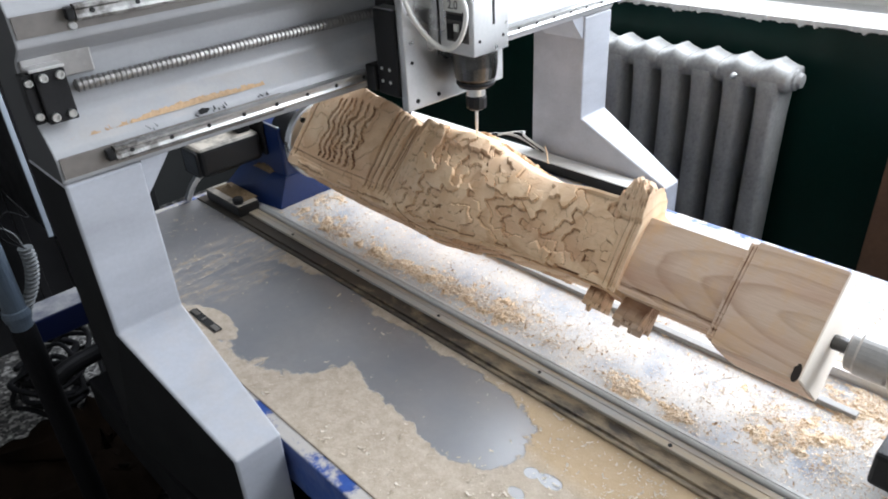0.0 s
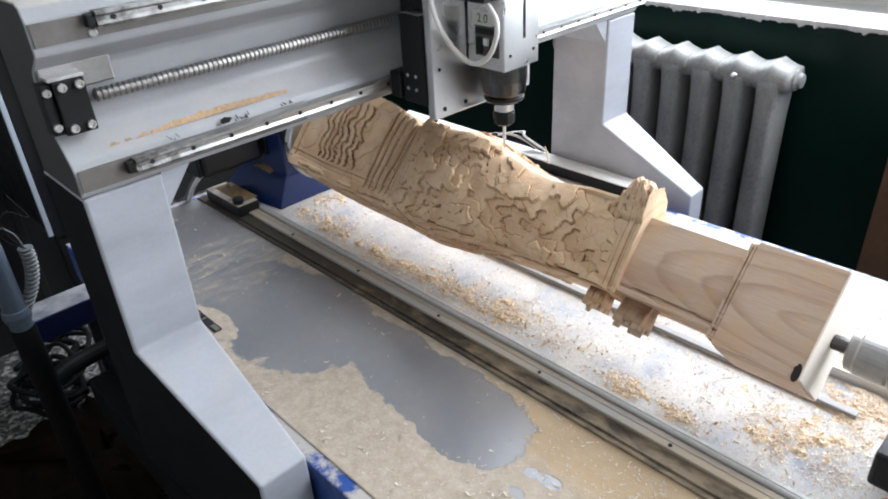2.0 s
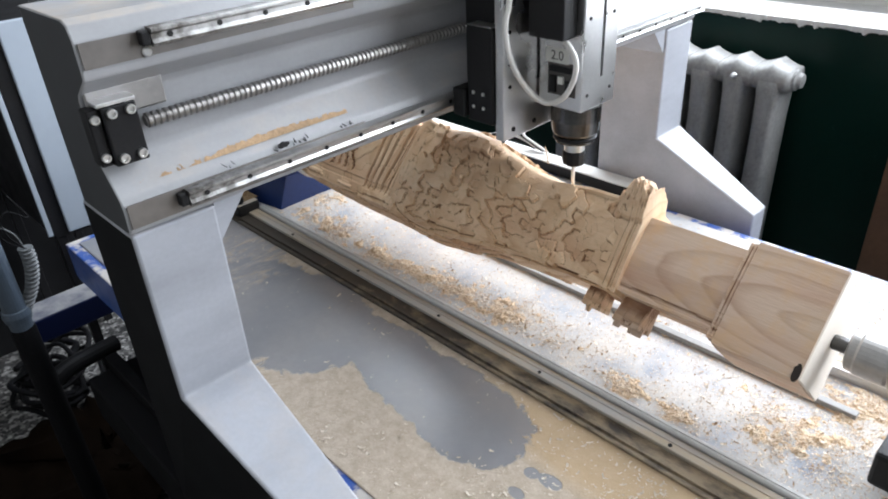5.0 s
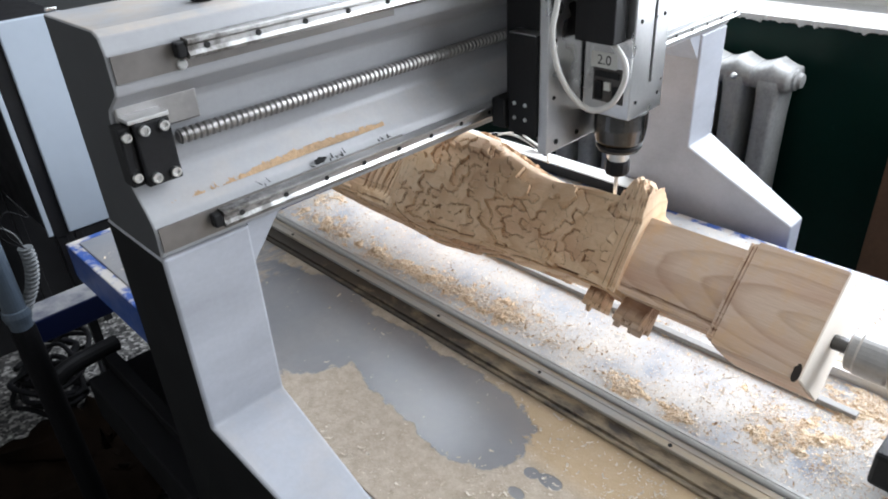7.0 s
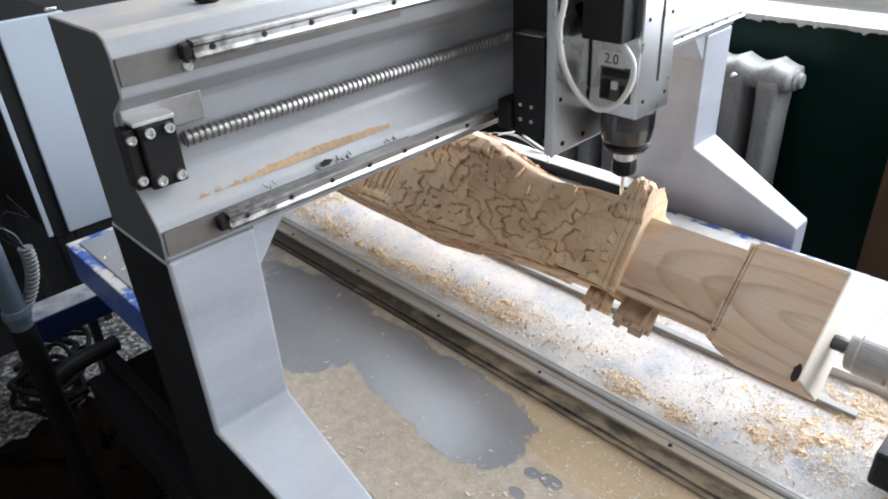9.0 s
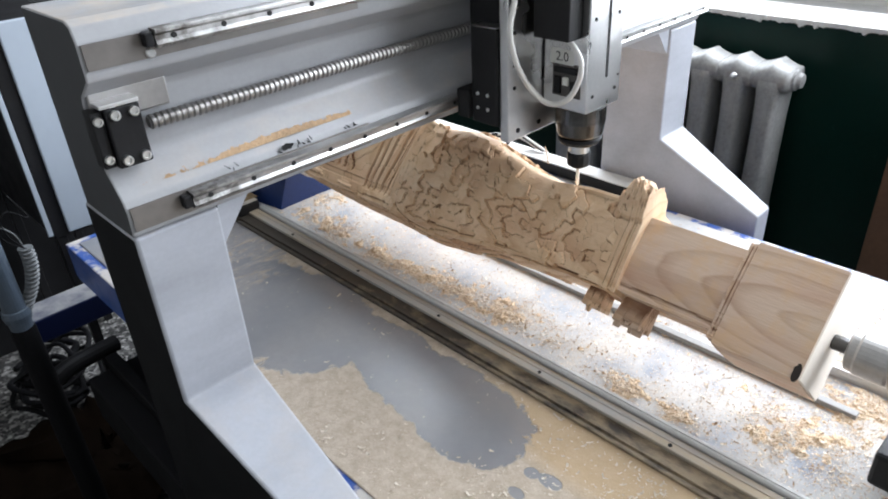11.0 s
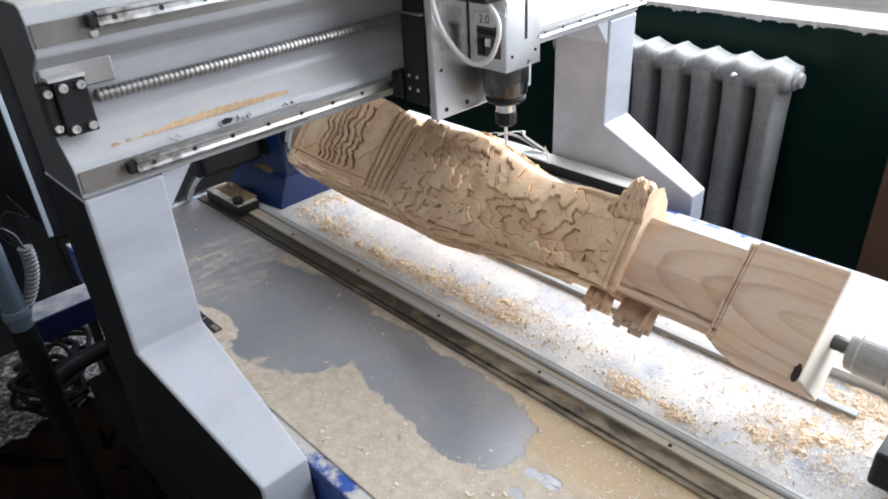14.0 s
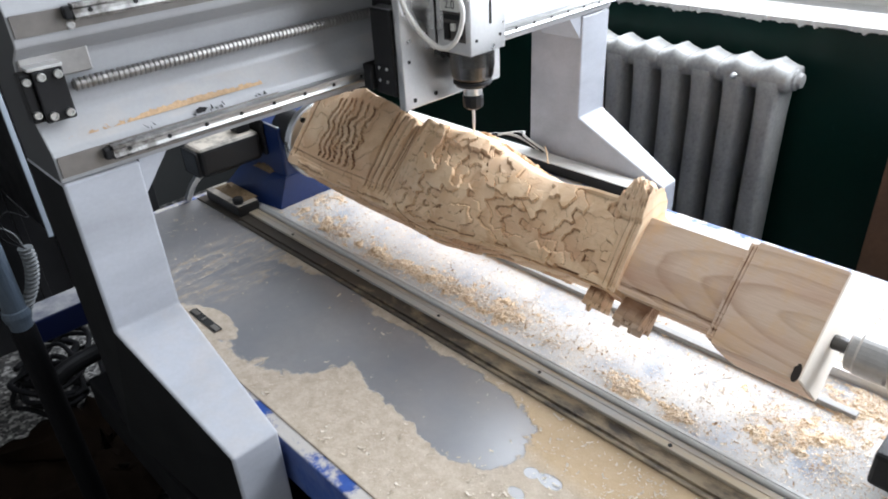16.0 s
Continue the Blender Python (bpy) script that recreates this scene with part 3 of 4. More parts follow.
def timber():
    t = thing("carved_timber", "half-carved pale pine table leg clamped in the rotary axis", "carved timber")
    nx, na = 880, 380
    x0, x1 = -0.605, 0.505
    ux, uv = zip(*UP)
    dx, dv = zip(*DN)
    verts, faces = [], []
    ang = [2 * math.pi * j / na for j in range(na)]
    for i in range(nx + 1):
        x = x0 + (x1 - x0) * i / nx
        if x > 0.389:
            cu = cd = 0.1080
            p = 1.03
        elif x > 0.3785:
            cu, cd = 0.1035 - (0.0015 if 0.3815 < x < 0.3850 else 0), 0.0975
            p = 1.04
        elif x > 0.226:
            cu, cd = 0.0895, 0.0755
            p = 1.03
        else:
            f = min(1.0, max(0.0, (x + 0.27) / 0.08))
            g = min(1.0, max(0.0, (0.13 - x) / 0.12))
            p = 1.05 + 0.42 * f * g
            q = p / (p - 1.0) if p > 1.04 else 30
            s = (0.57 ** q + 0.82 ** q) ** (1 / q)
            cu, cd = float(np.interp(x, ux, uv)) / s, float(np.interp(x, dx, dv)) / (s * (1.0 if p < 1.2 else 1.02))
        carve = min(1.0, max(0.0, (x + 0.255) / 0.015)) * min(1.0, max(0.0, (0.196 - x) / 0.012))
        for j, a in enumerate(ang):
            w = 0.5 + 0.5 * math.cos(a - radians(55))
            w = w * w * (3 - 2 * w)
            if 0.226 < x <= 0.389:
                w = min(1.0, max(0.0, 0.5 + 0.75 * math.sin(a)))
            c = cd + (cu - cd) * w
            ca, sa = abs(math.cos(a)), abs(math.sin(a))
            r = c / ((ca ** p + sa ** p) ** (1 / p))
            deg = math.degrees(a)
            yy, zz = r * math.cos(a), r * math.sin(a)
            lower = (174 if x < -0.255 else 188) < deg < 325
            if carve > 0:
                # scalloped terraces left by a ball cutter; drawn out along the grain underneath
                sc = 26 if lower else 72
                q = Vector((x * sc, yy * 72, zz * 72))
                q += 0.22 * noise.noise_vector(q * 0.8)
                cell = noise.voronoi(q)[1][0]
                fx = 7 if lower else 13
                v = Vector((cell.x / sc * fx, cell.y / 72 * 16, cell.z / 72 * 16))
                f = noise.fractal(v, 1.0, 2.0, 2)
                calm = (0.45 if deg < 92 else 1.0) - 0.25 * min(1.0, max(0.0, (x + 0.02) / 0.12))
                h = f * 3.1 * calm + 0.4
                lev = math.floor(h)
                # each terrace dips a little towards its own edge
                r += carve * (0.0047 * max(-3, min(2, lev)) - 0.001 - 0.0012 * (h - lev))
            if x < -0.255:
                if lower:
                    r += 0.0032 * math.floor(1.6 + 1.6 * noise.noise(Vector((x * 9, deg * 0.35, 4.0)))) - 0.002
                else:
                    r += 0.0012 * math.floor(0.9 + noise.fractal(Vector((x * 15, yy * 24, zz * 24)), 0.9, 2.0, 2))
                # wavy gouges across the upper face
                if 97 < deg < 163:
                    u = (deg - 97) / 66
                    bend = 0.006 * u + 0.005 * math.sin(u * 15) + 0.007 * noise.fractal(Vector((u * 8, x * 30, 2.0)), 0.8, 2.0, 3)
                    for k in range(7):
                        dcen = x - (-0.517 + 0.0190 * k + bend)
                        if 0 < dcen < 0.010:
                            r -= 0.0060 * (1 - dcen / 0.012)
                near = min(abs(deg - 90), abs(deg - 180) * 1.4)
                if near < 9:
                    r -= 0.010 * (1 - near / 9) * max(0.0, noise.fractal(Vector((x * 38, deg * 0.03, 7.0)), 0.8, 2.0, 3))
                # straight reeds round the neck
                if -0.345 < x < -0.262 and not lower and (x * 1000 + 400) % 15 < 5:
                    r -= 0.0048
                if -0.592 < x < -0.586 and not lower:
                    r -= 0.004
                if 166 < deg < 172:
                    r -= 0.002
            if 0.155 < x < 0.226:
                # collar, with rough ornaments left on its corners
                r += 0.003 if x > 0.204 else 0.0
                if 0.212 < x < 0.218:
                    r -= 0.003
                d = abs((deg - 82 + 180) % 360 - 180)
                if d < 24 and 0.168 < x < 0.224:
                    k = 1 - (d / 24) ** 2
                    r += 0.040 * k * min(1.0, (x - 0.168) / 0.015) * (0.86 + 0.30 * noise.fractal(Vector((x * 70, deg * .12, 1)), 0.8, 2.0, 3))
                d = abs((deg - 232 + 180) % 360 - 180)
                if d < 15 and 0.158 < x < 0.19:
                    r += 0.040 * (0.8 + 0.2 * math.floor(2 * noise.noise(Vector((x * 70, deg * .2, 5)))))
            d = abs((deg - 222 + 180) % 360 - 180)
            if d < 15 and 0.226 < x < 0.272:
                r += 0.052 * (0.85 + 0.15 * math.floor(2 * noise.noise(Vector((x * 70, deg * .3, 8)))))
            if 0.226 < x < 0.389 and 172 < deg < 275:
                r += 0.0012 * math.floor(2.5 * noise.noise(Vector((x * 5, deg * 0.22, 3.0))))
            if 0.3785 < x < 0.389 and 160 < deg < 180 and int(deg / 3.5) % 2:
                r -= 0.0006
            verts.append((x, AXIS_Y + r * math.cos(a), AXIS_Z + r * math.sin(a)))
    cuts = (0, round((0.226 - x0) / (x1 - x0) * nx), round((0.3785 - x0) / (x1 - x0) * nx), nx)
    for k, (name, note) in enumerate((("carved_section", "terraced rough-cut relief with dark brown inner edges"), ("square_neck", "plain planed square section"), ("square_end", "plain square end with growth rings"))):
        lo, hi = cuts[k], cuts[k + 1]
        vs = verts[lo * na:(hi + 1) * na]
        faces = [(i * na + j, i * na + (j + 1) % na, (i + 1) * na + (j + 1) % na, (i + 1) * na + j) for i in range(hi - lo) for j in range(na)]
        if k < 2:
            vs[-na:] = [(x - 0.0002, y, z) for x, y, z in vs[-na:]]
        faces.append(tuple(range(na))[::-1])
        faces.append(tuple((hi - lo) * na + j for j in range(na)))
        me = bpy.data.meshes.new(name)
        me.from_pydata(vs, [], faces)
        bmf = bmesh.new()
        bmf.from_mesh(me)
        bmesh.ops.recalc_face_normals(bmf, faces=bmf.faces[:])
        bmf.to_mesh(me)
        bmf.free()
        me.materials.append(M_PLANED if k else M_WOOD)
        ob = new(name, me)
        ob.parent = t
        tagged(ob, note)
    b = bmesh.new()
    u, n = Vector((0, 0.7071, 0.7071)), Vector((0, -0.7071, 0.7071))
    o = Vector((0.5002, AXIS_Y - 0.1080, AXIS_Z)) + u * 0.0085 + n * 0.0022
    ring = [b.verts.new(o + Vector((0.0048 * math.cos(a) * (1 + 0.3 * noise.noise(Vector((a * 2, 0, 2)))), 0, 0)) + u * (0.0120 * math.sin(a) * (1 + 0.3 * noise.noise(Vector((0, a * 2, 5)))))) for a in [k * math.pi / 10 for k in range(20)]]
    b.faces.new(ring)
    r = bmesh.ops.extrude_face_region(b, geom=b.faces[:])
    for v in r["geom"]:
        if isinstance(v, bmesh.types.BMVert):
            v.co -= n * 0.006
    bmesh.ops.recalc_face_normals(b, faces=b.faces[:])
    e = 0.1068
    cap = bmesh.new()
    lo = [cap.verts.new((0.5052, AXIS_Y + e * math.cos(k * math.pi / 2), AXIS_Z + e * math.sin(k * math.pi / 2))) for k in range(4)]
    hi = [cap.verts.new((0.5068, AXIS_Y + (e - 0.0015) * math.cos(k * math.pi / 2), AXIS_Z + (e - 0.0015) * math.sin(k * math.pi / 2))) for k in range(4)]
    cap.faces.new(hi)
    for k in range(4):
        cap.faces.new((lo[k], lo[(k + 1) % 4], hi[(k + 1) % 4], hi[k]))
    bmesh.ops.recalc_face_normals(cap, faces=cap.faces[:])
    part("end_grain", cap, M_GRAIN_LIT, t, "sawn end grain, paled for the window light")
    part("knot", b, M_KNOT, t, "black knot at the lower corner")
    return t


timber()


# ---- rotary headstock and tailstock ----
def make_motor():
    k = Mat("dusty_black", 0.45)
    geo = k.t.nodes.new("ShaderNodeNewGeometry")
    sep = k.t.nodes.new("ShaderNodeSeparateXYZ")
    k.link(geo.outputs["Normal"], sep.inputs[0])
    m = k.math("MULTIPLY", k.ramp(sep.outputs[2], [(0.45, 0.0), (0.9, 1.0)]), k.ramp(k.noise(26, 7, 0.65), [(0.30, 0.15), (0.52, 0.9)]))
    k.colour(k.mix(m, (0.012, 0.012, 0.013), (0.60, 0.54, 0.46)))
    k.bump(k.noise(90, 5), 0.3, 0.001)
    return k.m


M_MOTOR = make_motor()
M_GRIME = plain("oily_sawdust", (0.20, 0.135, 0.075), 0.85, 0, 0.5, 30, 0.6)


def headstock():
    t = thing("rotary_headstock", "dark blue rotary headstock with a steel faceplate and black motor", "headstock", pose(0, AXIS_Y, 0))
    part("housing", box(-0.92, -0.745, -0.050, 0.090, 0.060, 0.200, 0.006), M_BLUE, t)
    part("top_rim", box(-0.92, -0.746, -0.050, -0.045, 0.2005, 0.203, 0.001), M_ALU, t, "bare bright edge of the housing")
    b = bmesh.new()
    v = [b.verts.new(c) for c in ((-0.965, -0.120, 0.001), (-0.735, -0.085, 0.001), (-0.735, 0.12, 0.001), (-0.965, 0.14, 0.001), (-0.93, -0.052, 0.075), (-0.742, -0.052, 0.075), (-0.742, 0.092, 0.075), (-0.93, 0.092, 0.075))]
    for f in ((0, 1, 5, 4), (1, 2, 6, 5), (2, 3, 7, 6), (3, 0, 4, 7), (4, 5, 6, 7), (3, 2, 1, 0)):
        b.faces.new([v[i] for i in f])
    bmesh.ops.recalc_face_normals(b, faces=b.faces[:])
    part("base_wedge", b, M_BLUE, t, "blue cast base with wood dust on its slopes")
    part("faceplate", lathe([(0.02, 0), (0.089, 0.0), (0.092, 0.003), (0.092, 0.018), (0.089, 0.021), (0.05, 0.022)], "x", (-0.655, 0, AXIS_Z), 56), M_ALU, t, "round bright steel faceplate")
    part("hub", cyl(0.045, 0, 0.180, "x", (-0.786, 0, AXIS_Z), 32, 0.003), M_BLACK, t)
    for a in range(6):
        part("faceplate_bolt", cyl(0.006, 0, 0.004, "x", (-0.634, 0.078 * math.cos(a * math.pi / 3 + 0.1), AXIS_Z + 0.078 * math.sin(a * math.pi / 3 + 0.1)), 10), M_BLACK, t)
    mot = box(-0.893, -0.811, -0.228, -0.060, 0.110, 0.184, 0.014, seg=3)
    part("motor", mot, M_MOTOR, t, "black servo motor with wood flour on top")
    part("motor_cap", box(-0.888, -0.812, -0.235, -0.2285, 0.116, 0.178, 0.006), M_BLACK, t)
    part("motor_flange", box(-0.896, -0.804, -0.0595, -0.0505, 0.120, 0.210, 0.003), M_BLACK, t)
    part("plug", box(-0.87, -0.83, -0.11, -0.075, 0.1842, 0.204, 0.004), M_BLACK, t)
    for k, (dx, dz) in enumerate(((0, 0), (0.012, -0.01))):
        part("cable", tube([(-0.86 + dx, -0.20, 0.130 + dz), (-0.90 + dx, -0.215, 0.08), (-0.96 + dx, -0.21, 0.03), (-1.01 + dx, -0.20, -0.03), (-1.04 + dx, -0.15, -0.14)], 0.006), M_WHITE if k else M_HOSE, t)
    for nm, cx, cy, cz, rx, ry, h in (("dust_heap", -0.835, -0.052, 0.075, 0.040, 0.012, 0.012), ("dust_heap", -0.850, -0.138, 0.034, 0.066, 0.024, 0.008)):
        b = bmesh.new()
        g = [[b.verts.new((cx + rx * (i / 14 - 1), cy + ry * (j / 6 - 1), cz + h * max(0.0, (1 - (i / 14 - 1) ** 4) * (1 - (j / 6 - 1) ** 2)) * (0.5 + 0.9 * abs(noise.fractal(Vector((i * 0.5, j * 0.6, cx * 40)), 0.7, 2.0, 3))))) for j in range(13)] for i in range(29)]
        for i in range(28):
            for j in range(12):
                b.faces.new((g[i][j], g[i + 1][j], g[i + 1][j + 1], g[i][j + 1]))
        part(nm, b, M_GRIME, t, "brown oily sawdust heaped on the casting")
    part("slide_clamp", box(-0.930, -0.768, -0.180, -0.122, 0.0045, 0.034, 0.004), M_MOTOR, t, "black slide clamp with dust on the guide rail")
    part("clamp_knob", cyl(0.013, 0, 0.016, "z", (-0.785, -0.168, 0.0345), 16, 0.003), M_BLACK, t)
    return t


headstock()


def tailstock():
    t = thing("tailstock", "steel tailstock centre pressed into the end of the timber", "tailstock", pose(0, AXIS_Y, AXIS_Z))
    part("centre", lathe([(0.0095, 0.0), (0.0105, 0.002), (0.0105, 0.0265)], "x", (0.5070, 0, 0), 20), M_NOSE, t, smooth=False)
    part("sleeve", lathe([(0.022, 0), (0.029, 0.003), (0.0295, 0.012), (0.0310, 0.015), (0.0315, 0.050), (0.0300, 0.054), (0.0320, 0.058), (0.0320, 0.075), (0.028, 0.08)], "x", (0.528, 0, 0), 36), M_DULL, t, "turned steel bearing sleeve", smooth=False)
    part("quill", cyl(0.022, 0, 0.12, "x", (0.61, 0, 0), 24, 0.002), M_DULL, t)
    part("body", box(0.69, 0.80, -0.07, 0.07, -0.147, 0.07, 0.008), M_BLUE, t)
    part("clamp_block", box(0.60, 0.72, -0.06, 0.06, -0.1485, -0.095, 0.006), M_BLACK, t, "black clamp block on the bed")
    part("base", box(0.66, 0.84, -0.12, 0.12, -0.182, -0.149, 0.004), M_BLUE, t)
    return t


tailstock()


# ---- gantry ----
def gantry():
    t = thing("router_gantry", "grey cast gantry of a router with ball screw, rails and spindle", "machine gantry")
    leg = [(-0.165, 0.3985), (-0.165, -0.185), (0.247, -0.185), (0.247, 0.028), (-0.008, 0.147), (-0.008, 0.3985)]
    for s in (-1, 1):
        b = extrude_xz(leg, min(s * 0.654, s * 0.545), max(s * 0.654, s * 0.545))
        for v in b.verts:
            # the foot narrows towards its toe
            if v.co.x > 0.2 and abs(v.co.y) > 0.6:
                v.co.y = s * (0.622 if s < 0 else 0.606)
        bmesh.ops.bevel(b, geom=b.edges[:], offset=0.004, segments=2, affect="EDGES", profile=0.5)
        leg_ob = part("leg", b, M_LEG, t, "pale grey cast leg with a sloped foot, shade painted on its outer side")
        # The outer side takes the near-black copy, standing in for shade.
        leg_ob.data.materials.append(M_LEG_SHADE)
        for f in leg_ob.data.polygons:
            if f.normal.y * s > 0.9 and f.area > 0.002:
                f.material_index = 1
    beam = [(-0.150, 0.400), (-0.010, 0.400), (-0.006, 0.406), (-0.004, 0.432), (-0.008, 0.446), (-0.014, 0.454), (-0.036, 0.484), (-0.038, 0.490), (-0.038, 0.556), (-0.034, 0.564), (-0.004, 0.585), (-0.002, 0.592), (-0.002, 0.626), (-0.008, 0.642), (-0.020, 0.647), (-0.150, 0.647)]
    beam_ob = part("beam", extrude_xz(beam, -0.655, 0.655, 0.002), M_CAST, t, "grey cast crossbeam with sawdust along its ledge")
    # Beam ends take a darker grey as painted shade.
    beam_ob.data.materials.append(M_BEAM_SHADE)
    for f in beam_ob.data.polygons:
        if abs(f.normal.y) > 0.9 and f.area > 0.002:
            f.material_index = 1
    for z0, z1, xx in ((0.409, 0.4385, -0.0045), (0.597, 0.624, -0.0015)):
        part("rail_pad", box(xx, xx + 0.0022, -0.6515, -0.30, z0, z1), M_PAD, t, "bare machined rail seat, stained brown")
    for z, x, nm in ((0.427, -0.0020, "lower_rail"), (0.618, 0.0010, "upper_rail")):
        b = extrude_xz([(x, z - 0.010), (x + 0.012, z - 0.010), (x + 0.015, z - 0.006), (x + 0.012, z - 0.002), (x + 0.012, z + 0.003), (x + 0.016, z + 0.006), (x + 0.016, z + 0.009), (x + 0.014, z + 0.010), (x, z + 0.010)], -0.580 if z > .5 else -0.582, 0.66)
        r = part(nm, b, M_WORN, t, "ground linear rail, grimy at its end")
        for k in range(21):
            y = -0.559 + 0.06 * k
            part("rail_hole", cyl(0.0033, 0, 0.0010, "x", (x + 0.0118, y, z), 12), M_BORE, r)
        part("rail_stop", box(x, x + 0.012, -0.593 if z < .5 else -0.591, -0.5825 if z < .5 else -0.5805, z - 0.008, z + 0.008, 0.002), M_BLACK, t)
    part("stop_bolt", cyl(0.0055, 0, 0.006, "x", (-0.002, -0.584, 0.602), 12, 0.0015), M_STEEL, t)
    part("top_cap", cyl(0.014, 0, 0.008, "z", (-0.055, -0.52, 0.648), 16, 0.002), M_BLACK, t)
    # ball screw
    b = bmesh.new()
    prof, y = [(0.0065, 0.0)], 0.0
    L, step = 1.16, 0.0075
    n = int(L / step)
    for i in range(n):
        h = i * step
        prof += [(0.0066, h + 0.0008), (0.0088, h + 0.0022), (0.0088, h + 0.0052), (0.0066, h + 0.0066)]
    prof.append((0.0065, n * step))
    part("ball_screw", lathe(prof, "y", (-0.026, -0.596, 0.521), 18), M_SCREW, t, "shiny threaded ball screw")
    part("screw_seat", box(-0.0375, -0.008, -0.650, -0.606, 0.5535, 0.558, 0.001), M_ALU, t, "bare machined top of the bearing seat")
    part("screw_bracket", box(-0.0375, -0.031, -0.651, -0.562, 0.534, 0.5675, 0.002), M_DULL, t, "machined steel bracket plate")
    blk = part("bearing_block", box(-0.0305, -0.008, -0.6455, -0.607, 0.484, 0.553, 0.002), M_BLACK, t, "black bearing block with socket screws")
    part("flange", box(-0.0375, -0.0145, -0.6595, -0.646, 0.486, 0.551, 0.002), M_BLACK, blk)
    for yy in (-0.636, -0.615):
        for zz in (0.493, 0.545):
            part("socket_screw", lathe([(0.0056, 0), (0.0056, 0.004), (0.0050, 0.005), (0.0032, 0.005), (0.0030, 0.002), (0.0005, 0.002)], "x", (-0.008, yy, zz), 16), M_STEEL, blk)
    for zz in (0.497, 0.541):
        part("socket_screw", lathe([(0.0052, 0), (0.0052, 0.004), (0.0046, 0.005), (0.0030, 0.005), (0.0028, 0.002), (0.0005, 0.002)], "x", (-0.0145, -0.653, zz), 16), M_STEEL, blk)
    for s in (-1, 1):
        b = bmesh.new()
        y0, y1 = s * 0.5445, s * 0.500
        v = [b.verts.new(c) for c in ((-0.13, y0, 0.3995), (-0.013, y0, 0.3995), (-0.013, y1, 0.3995), (-0.13, y1, 0.3995), (-0.13, y0, 0.345), (-0.013, y0, 0.345))]
        for f in ((0, 1, 2, 3), (0, 4, 5, 1), (3, 2, 5, 4), (0, 3, 4), (1, 5, 2)):
            b.faces.new([v[i] for i in f])
        bmesh.ops.recalc_face_normals(b, faces=b.faces[:])
        part("gusset", b, M_LEG, t)
    # carriage
    car = part("carriage", box(0.010, 0.088, -0.100, 0.118, 0.400, 0.70, 0.003), M_BLACK, t, "black carriage riding on the rails")
    part("rail_slider", box(0.011, 0.036, -0.135, -0.1005, 0.405, 0.450, 0.003), M_BLACK, car, "black linear bearing block")
    part("nut_housing", box(0.0365, 0.088, -0.128, -0.1005, 0.400, 0.545, 0.003), M_BLACK, car, "black nut housing with a bare top")
    part("nut_cap", box(0.038, 0.086, -0.126, -0.102, 0.5455, 0.5475, 0.001), M_ALU, car)
    for xx in (0.050, 0.070):
        for zz in (0.425, 0.447):
            part("small_screw", cyl(0.003, -0.0015, 0.001, "y", (xx, -0.128, zz), 8), M_STEEL, car)
    plate = part("carriage_plate", box(0.0885, 0.105, -0.122, 0.122, 0.377, 0.74, 0.002), M_ALU, t, "brushed aluminium carriage plate")
    for yy in (-0.100, -0.05):
        part("plate_screw", cyl(0.004, 0, 0.0015, "x", (0.105, yy, 0.392), 10), M_BLACK, plate)
    for z0 in (0.46, 0.54):
        part("plate_screw", cyl(0.003, 0, 0.0015, "x", (0.105, -0.108, z0), 10), M_BLACK, plate)
    part("air_hose", tube([(0.075, -0.115, 0.425), (0.082, -0.116, 0.405), (0.092, -0.115, 0.385), (0.097, -0.112, 0.372)], 0.003), M_HOSE, t)
    return t


